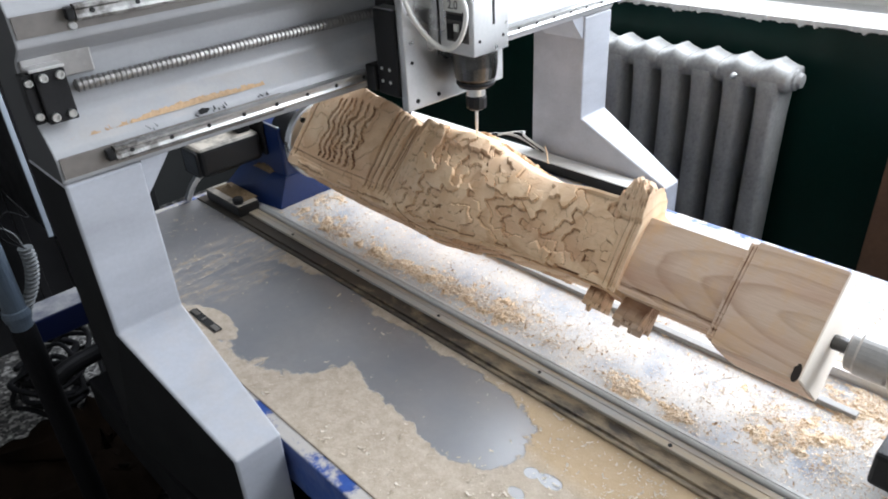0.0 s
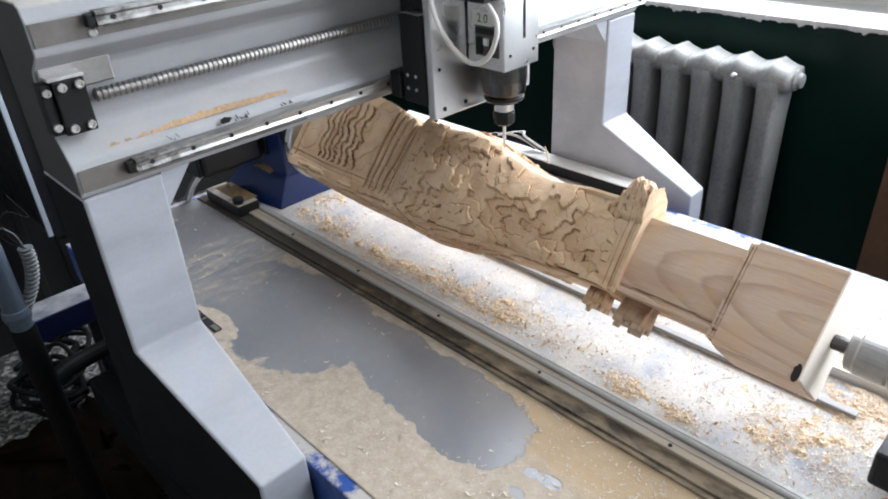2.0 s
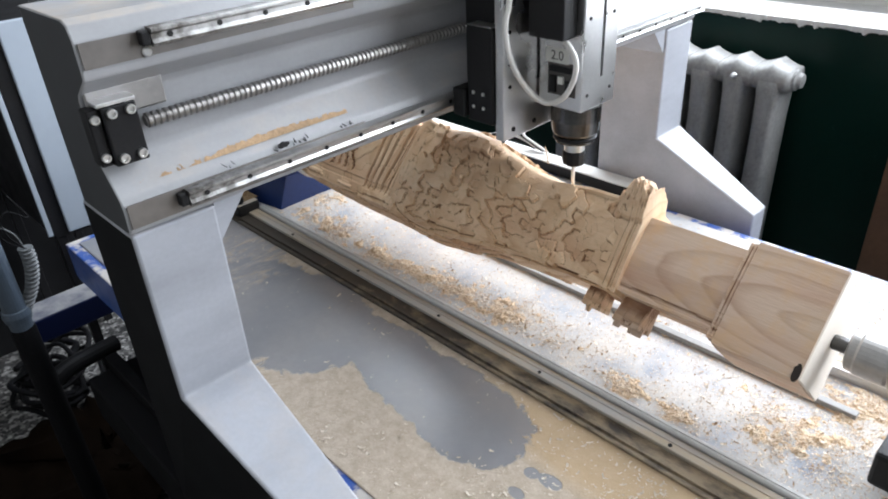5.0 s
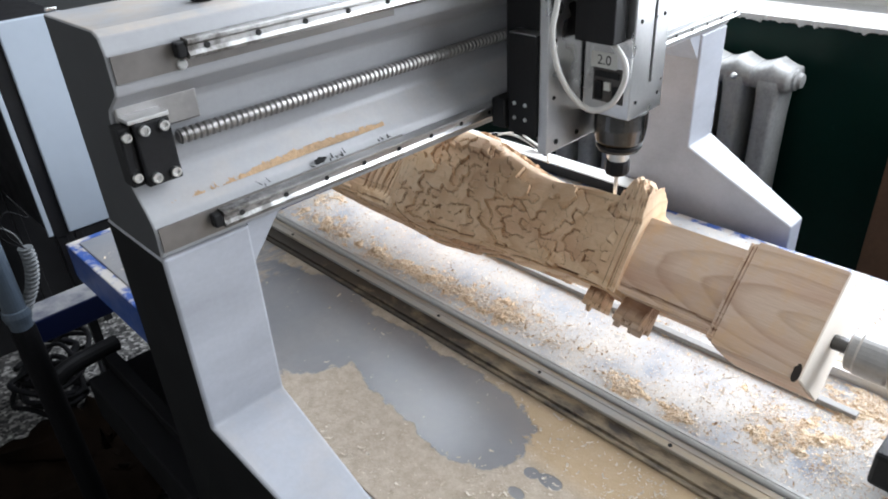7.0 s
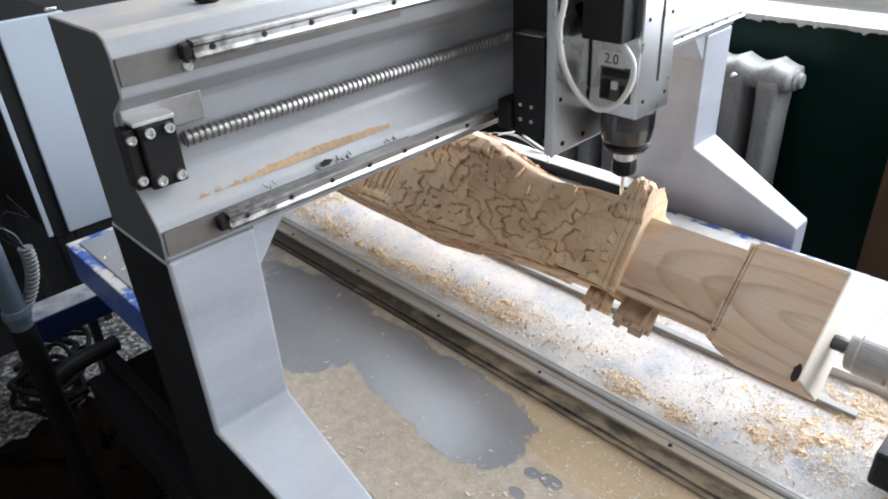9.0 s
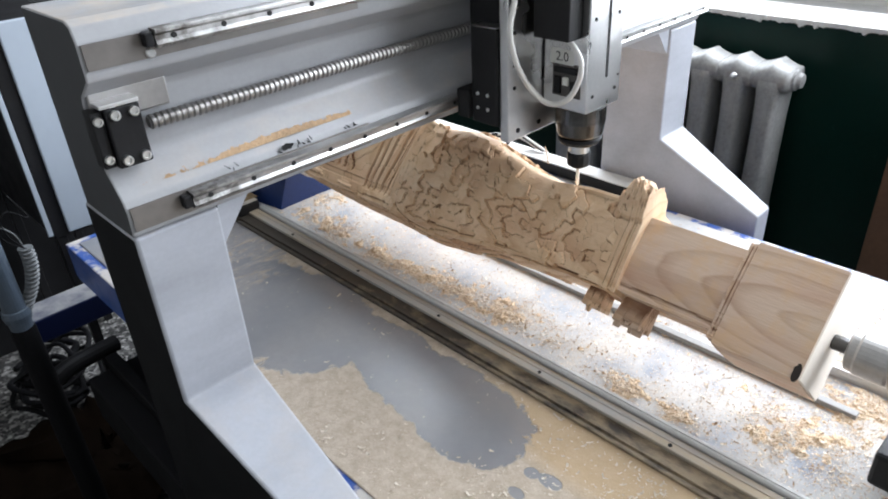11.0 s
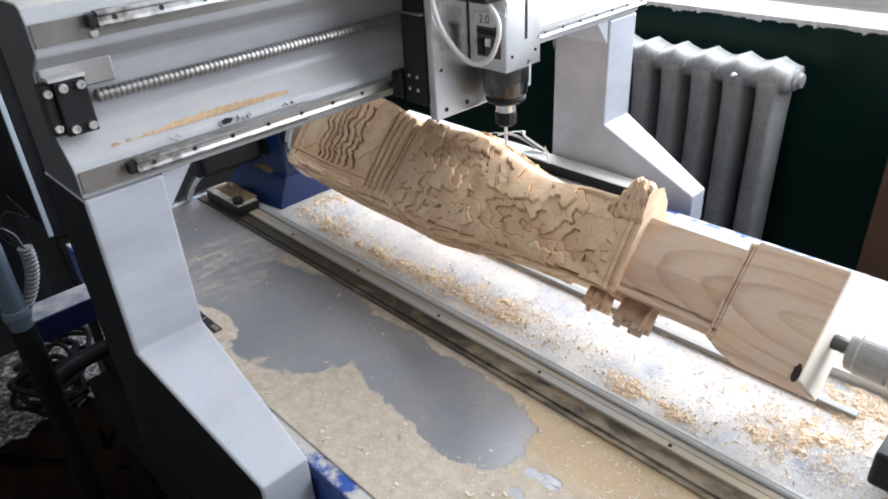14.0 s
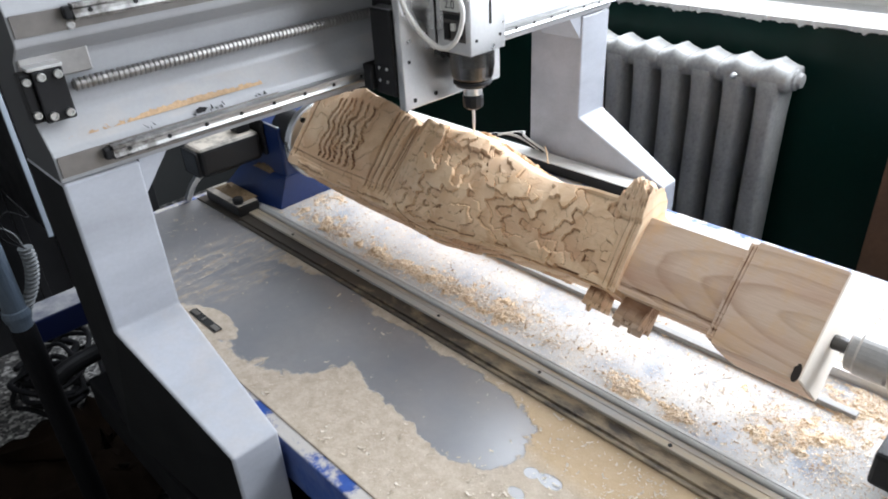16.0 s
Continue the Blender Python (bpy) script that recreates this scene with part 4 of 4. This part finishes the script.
def spindle(t):
    """The head that rises and dips on the carriage plate."""
    h = part("spindle_head", box(0.1075, 0.187, -0.042, 0.044, 0.424, 0.78, 0.002), M_ALU, t, "aluminium spindle housing with a handwritten tag")
    part("front_slot", box(0.1872, 0.1878, 0.004, 0.009, 0.47, 0.60), M_BORE, h)
    for yy in (-0.028, 0.030):
        for zz in (0.448, 0.56, 0.60):
            part("cover_screw", cyl(0.0028, 0, 0.0012, "x", (0.187, yy, zz), 8), M_BORE, h)
    sx, sy = 0.1505, -0.002
    part("spindle_nose", lathe([(0.024, 0.3605), (0.031, 0.362), (0.0325, 0.373), (0.0365, 0.379), (0.0395, 0.400), (0.0395, 0.4235)], "z", (sx, sy, 0), 36), M_NOSE, h, "stained turned steel spindle nose", smooth=False)
    part("seal_ring", cyl(0.0345, 0.366, 0.372, "z", (sx, sy, 0), 36, 0.001), M_BLACK, h)
    part("collet_shaft", cyl(0.0165, 0.344, 0.3610, "z", (sx, sy, 0), 28, 0.001), M_STEEL, h, "bright collet shaft")
    part("collet_nut", lathe([(0.012, 0.318), (0.0180, 0.322), (0.0190, 0.327), (0.0190, 0.340), (0.0180, 0.3435)], "z", (sx, sy, 0), 12), M_BLACK, h, "black collet nut")
    part("cutter", lathe([(0.0008, 0.268), (0.0022, 0.275), (0.003, 0.292), (0.003, 0.3185)], "z", (sx, sy, 0), 12), M_STEEL, h, "thin steel router bit")
    part("tag", box(0.120, 0.163, -0.0428, -0.0421, 0.493, 0.515), M_PAPER, h, "white paper tag reading 2.0")
    cu = bpy.data.curves.new("tag_text", "FONT")
    cu.body, cu.size, cu.align_x, cu.align_y = "2.0", 0.0195, "CENTER", "CENTER"
    tx = new("tag_text", cu)
    tx.matrix_world = pose(0.142, -0.0434, 0.504, 90, 0, 0)
    bpy.context.view_layer.update()
    me = bpy.data.meshes.new_from_object(tx.evaluated_get(bpy.context.evaluated_depsgraph_get()))
    me.transform(pose(0.142, -0.0434, 0.504, 90, 0, 0))
    bpy.data.objects.remove(tx)
    me.materials.append(M_INK)
    o = new("tag_figures", me)
    o.parent = h
    part("switch_panel", box(0.125, 0.176, -0.0426, -0.0421, 0.445, 0.495), M_PANEL, h, "dark grey switch panel")
    for i, (xx, zz, ww, hh) in enumerate(((0.130, 0.481, 0.040, 0.009), (0.130, 0.449, 0.012, 0.026), (0.146, 0.463, 0.010, 0.012), (0.160, 0.452, 0.011, 0.018))):
        part("switch", box(xx, xx + ww, -0.0475, -0.0427, zz, zz + hh, 0.001), M_BLACK if i != 2 else M_PAPER, h)
    part("motor_bracket", box(0.112, 0.175, -0.075, -0.0421, 0.535, 0.77, 0.002), M_BLACK, h, "black driver bracket")
    part("air_tube", tube([(0.118, -0.100, 0.76), (0.118, -0.116, 0.66), (0.118, -0.122, 0.597), (0.118, -0.132, 0.556), (0.118, -0.118, 0.507), (0.120, -0.085, 0.460), (0.137, -0.062, 0.436), (0.168, -0.060, 0.450), (0.186, -0.060, 0.482), (0.187, -0.060, 0.509), (0.172, -0.060, 0.529), (0.150, -0.055, 0.537), (0.140, -0.046, 0.538)], 0.0042), M_WHITE, h, "white looped plastic tube", smooth=True)
    return h


GANTRY = gantry()
HEAD = spindle(GANTRY)


# ---- beyond the table ----
def control_cabinet():
    t = thing("control_cabinet", "pale blue-grey control cabinet with a black frame behind the machine", "cabinet")
    part("body", box(-1.80, -1.256, -0.497, -0.300, -0.105, 0.455, 0.004), M_BLACK, t)
    # Added black box that blots out the lit floor beyond the outrigger.
    part("floor_blind", box(-2.10, -1.84, -1.05, 0.0, FLOOR_Z, -0.108, 0.004), M_BLACK, t, "black box added to hide the far floor")
    part("door", box(-1.2555, -1.245, -0.461, -0.305, -0.095, 0.462, 0.004), M_CAB, t, "pale blue-grey sheet steel door")
    part("edge_strip", box(-1.2555, -1.248, -0.512, -0.499, -0.09, 0.45, 0.002), M_CAB, t, "light edge strip")
    part("top_latch", box(-1.256, -1.246, -0.345, -0.318, 0.463, 0.474, 0.003), M_ALU, t)
    for x in (-1.795, -1.285):
        for y in (-0.492, -0.330):
            part("leg", box(x, x + 0.025, y, y + 0.025, FLOOR_Z, -0.1055, 0.002), M_BLACK, t)
    return t


control_cabinet()


def pipe_stand():
    t = thing("pipe_stand", "blue-grey dust extraction pipe with a coupling standing on the floor", "pipe")
    part("pipe", lathe([(0.024, 0.0), (0.024, 0.63), (0.028, 0.632), (0.030, 0.645), (0.028, 0.658), (0.024, 0.66), (0.024, 1.05)], "z", (-0.90, -0.694, FLOOR_Z), 24), M_PIPE, t, smooth=False)
    # Lower run of the pipe, drawn near-black as a slightly wider tube.
    part("lower_pipe", lathe([(0.0255, 0.02), (0.0265, 0.03), (0.0265, 0.60), (0.0255, 0.61)], "z", (-0.90, -0.694, FLOOR_Z), 24), M_DARKBOX, t, "near-black lower part of the pipe")
    part("elbow", tube([(-0.90, -0.69, -0.28), (-0.94, -0.64, -0.29), (-0.98, -0.58, -0.31), (-1.0, -0.50, -0.32)], 0.022, 14), M_DARKBOX, t)
    return t


pipe_stand()


def corrugated_hose():
    t = thing("corrugated_hose", "grey corrugated cable conduit hanging beside the cabinet", "hose")
    b = bmesh.new()
    n = 60
    pts = [Vector((-0.90, -0.631 - 0.049 * (i / n) ** 2 + 0.004 * math.sin(i / n * 3), 0.065 - 0.145 * i / n)) for i in range(n + 1)]
    rings = []
    for i, p in enumerate(pts):
        r = 0.0125 + (0.003 if i % 4 < 2 else -0.001)
        rings.append([b.verts.new(p + Vector((r * math.cos(a), r * math.sin(a), 0))) for a in [2 * math.pi * k / 14 for k in range(14)]])
    for p, q in zip(rings, rings[1:]):
        for k in range(14):
            b.faces.new((p[k], p[(k + 1) % 14], q[(k + 1) % 14], q[k]))
    b.faces.new(rings[0][::-1])
    b.faces.new(rings[-1])
    bmesh.ops.recalc_face_normals(b, faces=b.faces[:])
    part("conduit", b, M_HOSE, t)
    for k in range(3):
        part("wire", tube([(-0.90 + 0.004 * k, -0.632 + 0.004 * k, 0.060), (-0.905, -0.640 - 0.012 * k, 0.10), (-0.91, -0.668 + 0.014 * k, 0.13 + 0.01 * k), (-0.92, -0.70 + 0.05 * k, 0.16 - 0.02 * k), (-0.95, -0.74 + 0.06 * k, 0.17)], 0.0014, 6), M_DARKBOX if k else M_HOSE, t)
    return t


corrugated_hose()


# Brown rag widened into a near-black sheet that paints the dark under the machine.
def dark_floor_sheet():
    t = thing("tarpaulin", "crumpled brown sheet, widened and near-black for the dark under the machine", "tarpaulin")
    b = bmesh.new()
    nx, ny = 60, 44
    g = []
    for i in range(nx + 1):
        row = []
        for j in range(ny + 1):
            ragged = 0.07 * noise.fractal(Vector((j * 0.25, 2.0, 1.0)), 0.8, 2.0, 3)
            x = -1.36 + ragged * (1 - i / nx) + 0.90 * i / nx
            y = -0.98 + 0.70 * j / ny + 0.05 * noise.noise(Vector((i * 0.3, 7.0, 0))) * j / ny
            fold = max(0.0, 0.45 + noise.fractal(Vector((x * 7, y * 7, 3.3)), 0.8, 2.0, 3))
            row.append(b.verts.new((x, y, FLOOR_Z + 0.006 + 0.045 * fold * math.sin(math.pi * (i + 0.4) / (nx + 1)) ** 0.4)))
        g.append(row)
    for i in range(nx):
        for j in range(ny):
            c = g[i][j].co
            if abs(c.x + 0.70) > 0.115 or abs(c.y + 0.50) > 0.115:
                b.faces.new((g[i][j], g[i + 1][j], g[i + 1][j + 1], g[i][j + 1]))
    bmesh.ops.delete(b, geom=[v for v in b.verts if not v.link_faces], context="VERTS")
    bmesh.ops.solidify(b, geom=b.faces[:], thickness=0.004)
    part("cloth", b, M_DARK_SHEET, t, smooth=True)
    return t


dark_floor_sheet()


def far_shelf():
    t = thing("storage_shelf", "dark steel shelf with boxes at the far end of the room", "shelf")
    for z in (0.10, 0.56):
        part("board", box(-2.50, -2.15, -0.75, 0.95, z, z + 0.02, 0.002), M_DARKBOX, t)
    for y in (-0.74, 0.92):
        part("post", box(-2.18, -2.15, y, y + 0.03, FLOOR_Z, 1.2, 0.002), M_DARKBOX, t)
    for y, w, h, m in ((-0.42, 0.14, 0.16, M_RAG), (-0.22, 0.10, 0.22, M_DARKBOX), (0.02, 0.16, 0.12, M_PIPE), (0.30, 0.2, 0.2, M_RAG)):
        o = thing("storage_box", "small dull box on the dark shelf", "box", group="boxes on the shelf")
        part("carton", box(-2.42, -2.20, y, y + w, 0.5805, 0.58 + h, 0.003), m, o)
    return t


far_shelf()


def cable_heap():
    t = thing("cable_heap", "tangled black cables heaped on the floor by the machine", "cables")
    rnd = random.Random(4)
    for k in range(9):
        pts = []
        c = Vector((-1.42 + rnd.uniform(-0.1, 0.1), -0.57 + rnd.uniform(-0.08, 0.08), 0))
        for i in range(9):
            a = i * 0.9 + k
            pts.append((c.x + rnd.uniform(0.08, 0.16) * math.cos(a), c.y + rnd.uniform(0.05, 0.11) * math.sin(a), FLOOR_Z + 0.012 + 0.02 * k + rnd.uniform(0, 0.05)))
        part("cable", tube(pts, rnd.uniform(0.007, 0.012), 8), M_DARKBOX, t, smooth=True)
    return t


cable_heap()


# ---- shavings and dust ----
def bed_density(x, y):
    """How thickly shavings lie at a spot of the bed between the rails."""
    d = 0.0
    for cx, cy, rx, ry, a in ((-0.56, -0.070, 0.10, 0.030, 0.7), (-0.28, -0.080, 0.24, 0.030, 0.68), (-0.05, -0.06, 0.16, 0.04, 0.6), (0.255, -0.09, 0.045, 0.022, 0.9), (0.353, -0.095, 0.030, 0.018, 1.2),
                              (0.50, -0.02, 0.09, 0.055, 0.8), (0.55, 0.10, 0.06, 0.06, 1.0), (-0.70, 0.0, 0.08, 0.08, 0.5), (0.2, 0.14, 0.3, 0.03, 0.5)):
        d += a * math.exp(-((x - cx) / rx) ** 2 - ((y - cy) / ry) ** 2)
    return d


def sawdust_drift():
    """A low uneven drift of shavings, with holes where the table shows through."""
    nx, ny = 520, 110
    x0, x1, y0, y1 = -0.76, 0.66, -0.124, 0.150
    hs = np.zeros((nx + 1, ny + 1))
    for i in range(nx + 1):
        for j in range(ny + 1):
            x, y = x0 + (x1 - x0) * i / nx, y0 + (y1 - y0) * j / ny
            n = noise.fractal(Vector((x * 45, y * 45, 1.7)), 0.8, 2.1, 4)
            clump = 0.5 + 1.1 * max(0.0, noise.fractal(Vector((x * 14, y * 20, 8.0)), 0.8, 2.0, 3) + 0.3)
            hs[i, j] = bed_density(x, y) * 0.85 * clump + 0.55 * n - 0.52
    verts, faces, idx = [], [], {}
    def vid(i, j):
        if (i, j) not in idx:
            x, y = x0 + (x1 - x0) * i / nx, y0 + (y1 - y0) * j / ny
            rough = noise.noise(Vector((x * 260, y * 260, 0.3)))
            idx[i, j] = len(verts)
            verts.append((x, y, 0.0005 + max(0.0, min(0.9, hs[i, j])) * (0.010 + 0.006 * rough)))
        return idx[i, j]
    for i in range(nx):
        for j in range(ny):
            if hs[i:i + 2, j:j + 2].max() > 0.0:
                faces.append((vid(i, j), vid(i + 1, j), vid(i + 1, j + 1), vid(i, j + 1)))
    me = bpy.data.meshes.new("sawdust_drift")
    me.from_pydata(verts, [], faces)
    me.materials.append(M_DRIFT)
    return tagged(new("sawdust_drift", me), "golden drift of wood shavings lying on the table", "sawdust", kind="stuff")


def make_drift():
    k = Mat("sawdust", 0.85)
    c = k.ramp(k.noise(130, 6, 0.7), [(0.32, (0.50, 0.33, 0.18)), (0.5, (0.76, 0.585, 0.395)), (0.68, (0.92, 0.83, 0.69))])
    c = k.mix(k.ramp(k.noise(9, 4), [(0.4, 0.0), (0.65, 0.5)]), c, (0.60, 0.44, 0.27))
    k.colour(c)
    k.bump(k.noise(260, 5, 0.7), 0.9, 0.004)
    return k.m


M_DRIFT = make_drift()
M_LEDGE = plain("beam_sawdust", (0.46, 0.315, 0.19), 0.85, 0, 0.4, 40, 0.6)
sawdust_drift()


def flakes(name, spots, label, parent=None, material=None):
    """Many small curled flakes: each a bent strip of two quads. spots: (x, y, z, size)."""
    rnd = random.Random(len(spots))
    verts, faces = [], []
    for x, y, z, s in spots:
        a, tilt, curl = rnd.uniform(0, 6.283), rnd.uniform(-0.5, 0.5), rnd.uniform(0.1, 0.7)
        ln, wd = s * rnd.uniform(0.7, 1.6), s * rnd.uniform(0.25, 0.5)
        ca, sa = math.cos(a), math.sin(a)
        o = len(verts)
        for u, h in ((-0.5, curl), (0.0, 0.0), (0.5, curl)):
            for w in (-0.5, 0.5):
                px_, py_ = u * ln, w * wd
                verts.append((x + px_ * ca - py_ * sa, y + px_ * sa + py_ * ca, z + h * ln * 0.5 + abs(tilt) * 0.3 * wd + tilt * py_ + 0.0004))
        faces += [(o, o + 1, o + 3, o + 2), (o + 2, o + 3, o + 5, o + 4)]
    me = bpy.data.meshes.new(name)
    me.from_pydata(verts, [], faces)
    me.materials.append(material or M_CHIP)
    ob = new(name, me)
    if parent is not None:
        ob.parent = parent
    return tagged(ob, label, "" if parent is not None else "wood shavings", kind="stuff")


rnd = random.Random(11)
spots = []
while len(spots) < 38000:
    x, y = rnd.uniform(-0.76, 0.68), rnd.uniform(-0.122, 0.150)
    d = bed_density(x, y)
    clump = 0.35 + 1.3 * max(0.0, noise.fractal(Vector((x * 24, y * 24, 6.0)), 0.8, 2.0, 3) + 0.25)
    if rnd.random() < 0.062 + d * 0.55 * clump:
        spots.append((x, y, min(0.010, 0.008 * max(0.0, d - 0.3)) + rnd.uniform(0, 0.0015), rnd.uniform(0.0010, 0.0030) if rnd.random() < 0.95 else rnd.uniform(0.004, 0.007)))
flakes("bed_shavings", spots, "curled pale and golden wood shavings scattered between the rails")
spots = []
while len(spots) < 2300:
    x, y = rnd.uniform(-0.9, 0.6), rnd.uniform(-0.505, -0.215)
    wiped = (((x + 0.36) / 0.235) ** 2 + ((y + 0.345) / 0.138) ** 2 < 1.05) or (((x - 0.03) / 0.2) ** 2 + ((y + 0.31) / 0.085) ** 2 < 1.05)
    if rnd.random() < (0.04 if wiped else 0.9 if x > 0.0 else 0.25) * (0.3 + max(0, noise.noise(Vector((x * 9, y * 9, 5))))):
        spots.append((x, y, 0.0003, rnd.uniform(0.0014, 0.0040) if rnd.random() < 0.85 else rnd.uniform(0.005, 0.009)))
flakes("table_shavings", spots, "sparse small wood chips on the dusty table top", None, M_CRUMB)
spots = []
while len(spots) < 1500:
    x, y = rnd.uniform(-0.6, 0.5), rnd.uniform(0.20, 0.48)
    spots.append((x, y, 0.0003, rnd.uniform(0.002, 0.006)))
flakes("rear_shavings", spots, "scattered wood chips on the table behind the timber")


def ledge_dust():
    """Sawdust caught on the sloping ledge of the crossbeam; it travels with it."""
    ny, nu = 300, 26
    verts, faces, idx = [], [], {}

    def depth(y, u):
        w = 0.22 + 0.78 * math.exp(-((y + 0.43) / 0.085) ** 2)
        n = noise.fractal(Vector((y * 110, u * 3.0, 4.4)), 0.6, 2.0, 5)
        tongue = 0.7 * math.exp(-((y + 0.475 - 0.02 * u) / 0.010) ** 2) * (1 - 0.5 * u)
        return w * (1.0 - u / 0.36) * 0.85 + 0.2 * tongue + 0.16 * n - 0.19

    def vid(i, j):
        if (i, j) not in idx:
            y, u = -0.625 + 0.305 * i / ny, j / nu
            h = max(0.0, min(1.0, depth(y, u))) * (0.0026 + 0.0016 * noise.noise(Vector((y * 400, u * 30, 0))))
            x, z = -0.0143 - 0.0200 * u, 0.4547 + 0.0275 * u
            idx[i, j] = len(verts)
            verts.append((x + 0.0004 + h * 0.8, y, z + 0.0003 + h * 0.6))
        return idx[i, j]

    for i in range(ny):
        for j in range(nu):
            if depth(-0.625 + 0.305 * (i + 0.5) / ny, (j + 0.5) / nu) > 0:
                faces.append((vid(i, j), vid(i + 1, j), vid(i + 1, j + 1), vid(i, j + 1)))
    me = bpy.data.meshes.new("ledge_sawdust")
    me.from_pydata(verts, [], faces)
    me.materials.append(M_LEDGE)
    ob = new("ledge_sawdust", me)
    ob.parent = GANTRY
    tagged(ob, "line of golden sawdust on the ledge", kind="stuff")
    # a smear of black oil beside the lower rail
    b = bmesh.new()
    c = b.verts.new((-0.0022, -0.437, 0.4465))
    ring = [b.verts.new((-0.0022, -0.437 + (0.009 + 0.006 * noise.noise(Vector((math.cos(a) * 2, math.sin(a) * 2, 3)))) * math.cos(a), 0.4465 + 0.0045 * math.sin(a) * (1 + 0.5 * noise.noise(Vector((a * 2, 1, 1)))))) for a in [k * math.pi / 14 for k in range(28)]]
    for k in range(28):
        b.faces.new((c, ring[k], ring[(k + 1) % 28]))
    part("oil_smear", b, M_BLACK, GANTRY, "black oil smear")
    rnd2 = random.Random(5)
    for yc, spread, count in ((-0.425, 0.028, 7), (-0.33, 0.012, 4), (-0.52, 0.02, 3)):
        for _ in range(count):
            y, z = yc + rnd2.uniform(-spread, spread), 0.4405 + rnd2.uniform(0.0, 0.004)
            w_, h_ = rnd2.uniform(0.0008, 0.0022), rnd2.uniform(0.003, 0.011)
            lean = rnd2.uniform(-0.006, 0.002)
            b = bmesh.new()
            b.faces.new([b.verts.new(c) for c in ((-0.0024, y - w_, z), (-0.0024, y + w_, z), (-0.0062, y + w_ * 0.4 + lean, z + h_ * 0.55), (-0.0062, y - w_ * 0.4 + lean, z + h_ * 0.55))])
            part("oil_streak", b, M_BLACK, GANTRY)


ledge_dust()


def timber_fuzz():
    """Torn fibres standing on the freshly cut crest."""
    t = thing("loose_splinters", "pale torn splinters clinging to the cut timber", "splinters")
    ux, uv = zip(*UP)
    for k in range(16):
        x = rnd.uniform(-0.24, 0.15)
        a = radians(rnd.uniform(62, 112))
        r = float(np.interp(x, ux, uv)) * 1.03
        p = Vector((x, AXIS_Y + r * math.cos(a), AXIS_Z + r * math.sin(a)))
        q = p + Vector((rnd.uniform(-0.010, 0.010), rnd.uniform(-0.006, 0.006), rnd.uniform(0.001, 0.007)))
        m = (p + q) / 2 + Vector((rnd.uniform(-0.004, 0.004), 0, rnd.uniform(0, 0.004)))
        part("splinter", tube([p, m, q], 0.0007, 5), M_CHIP, t)
    p = Vector((-0.015, AXIS_Y + 0.055, AXIS_Z + 0.092))
    part("splinter", tube([p, p + Vector((-0.004, 0.002, 0.012)), p + Vector((-0.011, 0.004, 0.030))], 0.0013, 6), M_CHIP, t)


timber_fuzz()


# ---- motion ----
GANTRY_X = ((0.0, -0.2974), (0.5, -0.2837), (1.0, -0.2688), (1.5, -0.2524), (2.0, -0.2315), (2.5, -0.1997), (3.0, -0.1685), (3.5, -0.1462), (4.0, -0.1286), (4.8, -0.092), (5.7, -0.046), (6.5, -0.0140), (7.0, 0.0), (7.5, 0.0106), (8.0, 0.0132), (8.5, 0.0144), (9.0, 0.0116), (9.8, -0.016), (10.7, -0.058), (11.5, -0.0943), (12.0, -0.1115), (12.5, -0.1321), (13.0, -0.1555), (13.5, -0.1911), (14.0, -0.2277), (14.5, -0.2546), (15.0, -0.2732), (15.5, -0.2901), (16.0, -0.3047))
HEAD_Z = ((0.0, 0.0423), (0.5, 0.0420), (1.0, 0.0403), (1.5, 0.0362), (2.0, 0.0289), (2.5, 0.0193), (3.0, 0.0090), (3.5, 0.0024), (4.0, -0.0019), (4.8, -0.0062), (5.7, -0.0055), (6.5, -0.0027), (7.0, 0.0), (7.5, 0.0033), (8.0, 0.0043), (8.5, 0.0045), (9.0, 0.0037), (9.8, -0.0030), (10.7, -0.0062), (11.5, -0.0063), (12.0, -0.0044), (12.5, -0.0017), (13.0, 0.0042), (13.5, 0.0155), (14.0, 0.0283), (14.5, 0.0353), (15.0, 0.0403), (15.5, 0.0432), (16.0, 0.0424))


def motions():
    walk(GANTRY, [(t, pose(x, 0, 0)) for t, x in GANTRY_X])
    walk(HEAD, [(t, pose(0, 0, z)) for t, z in HEAD_Z])


motions()
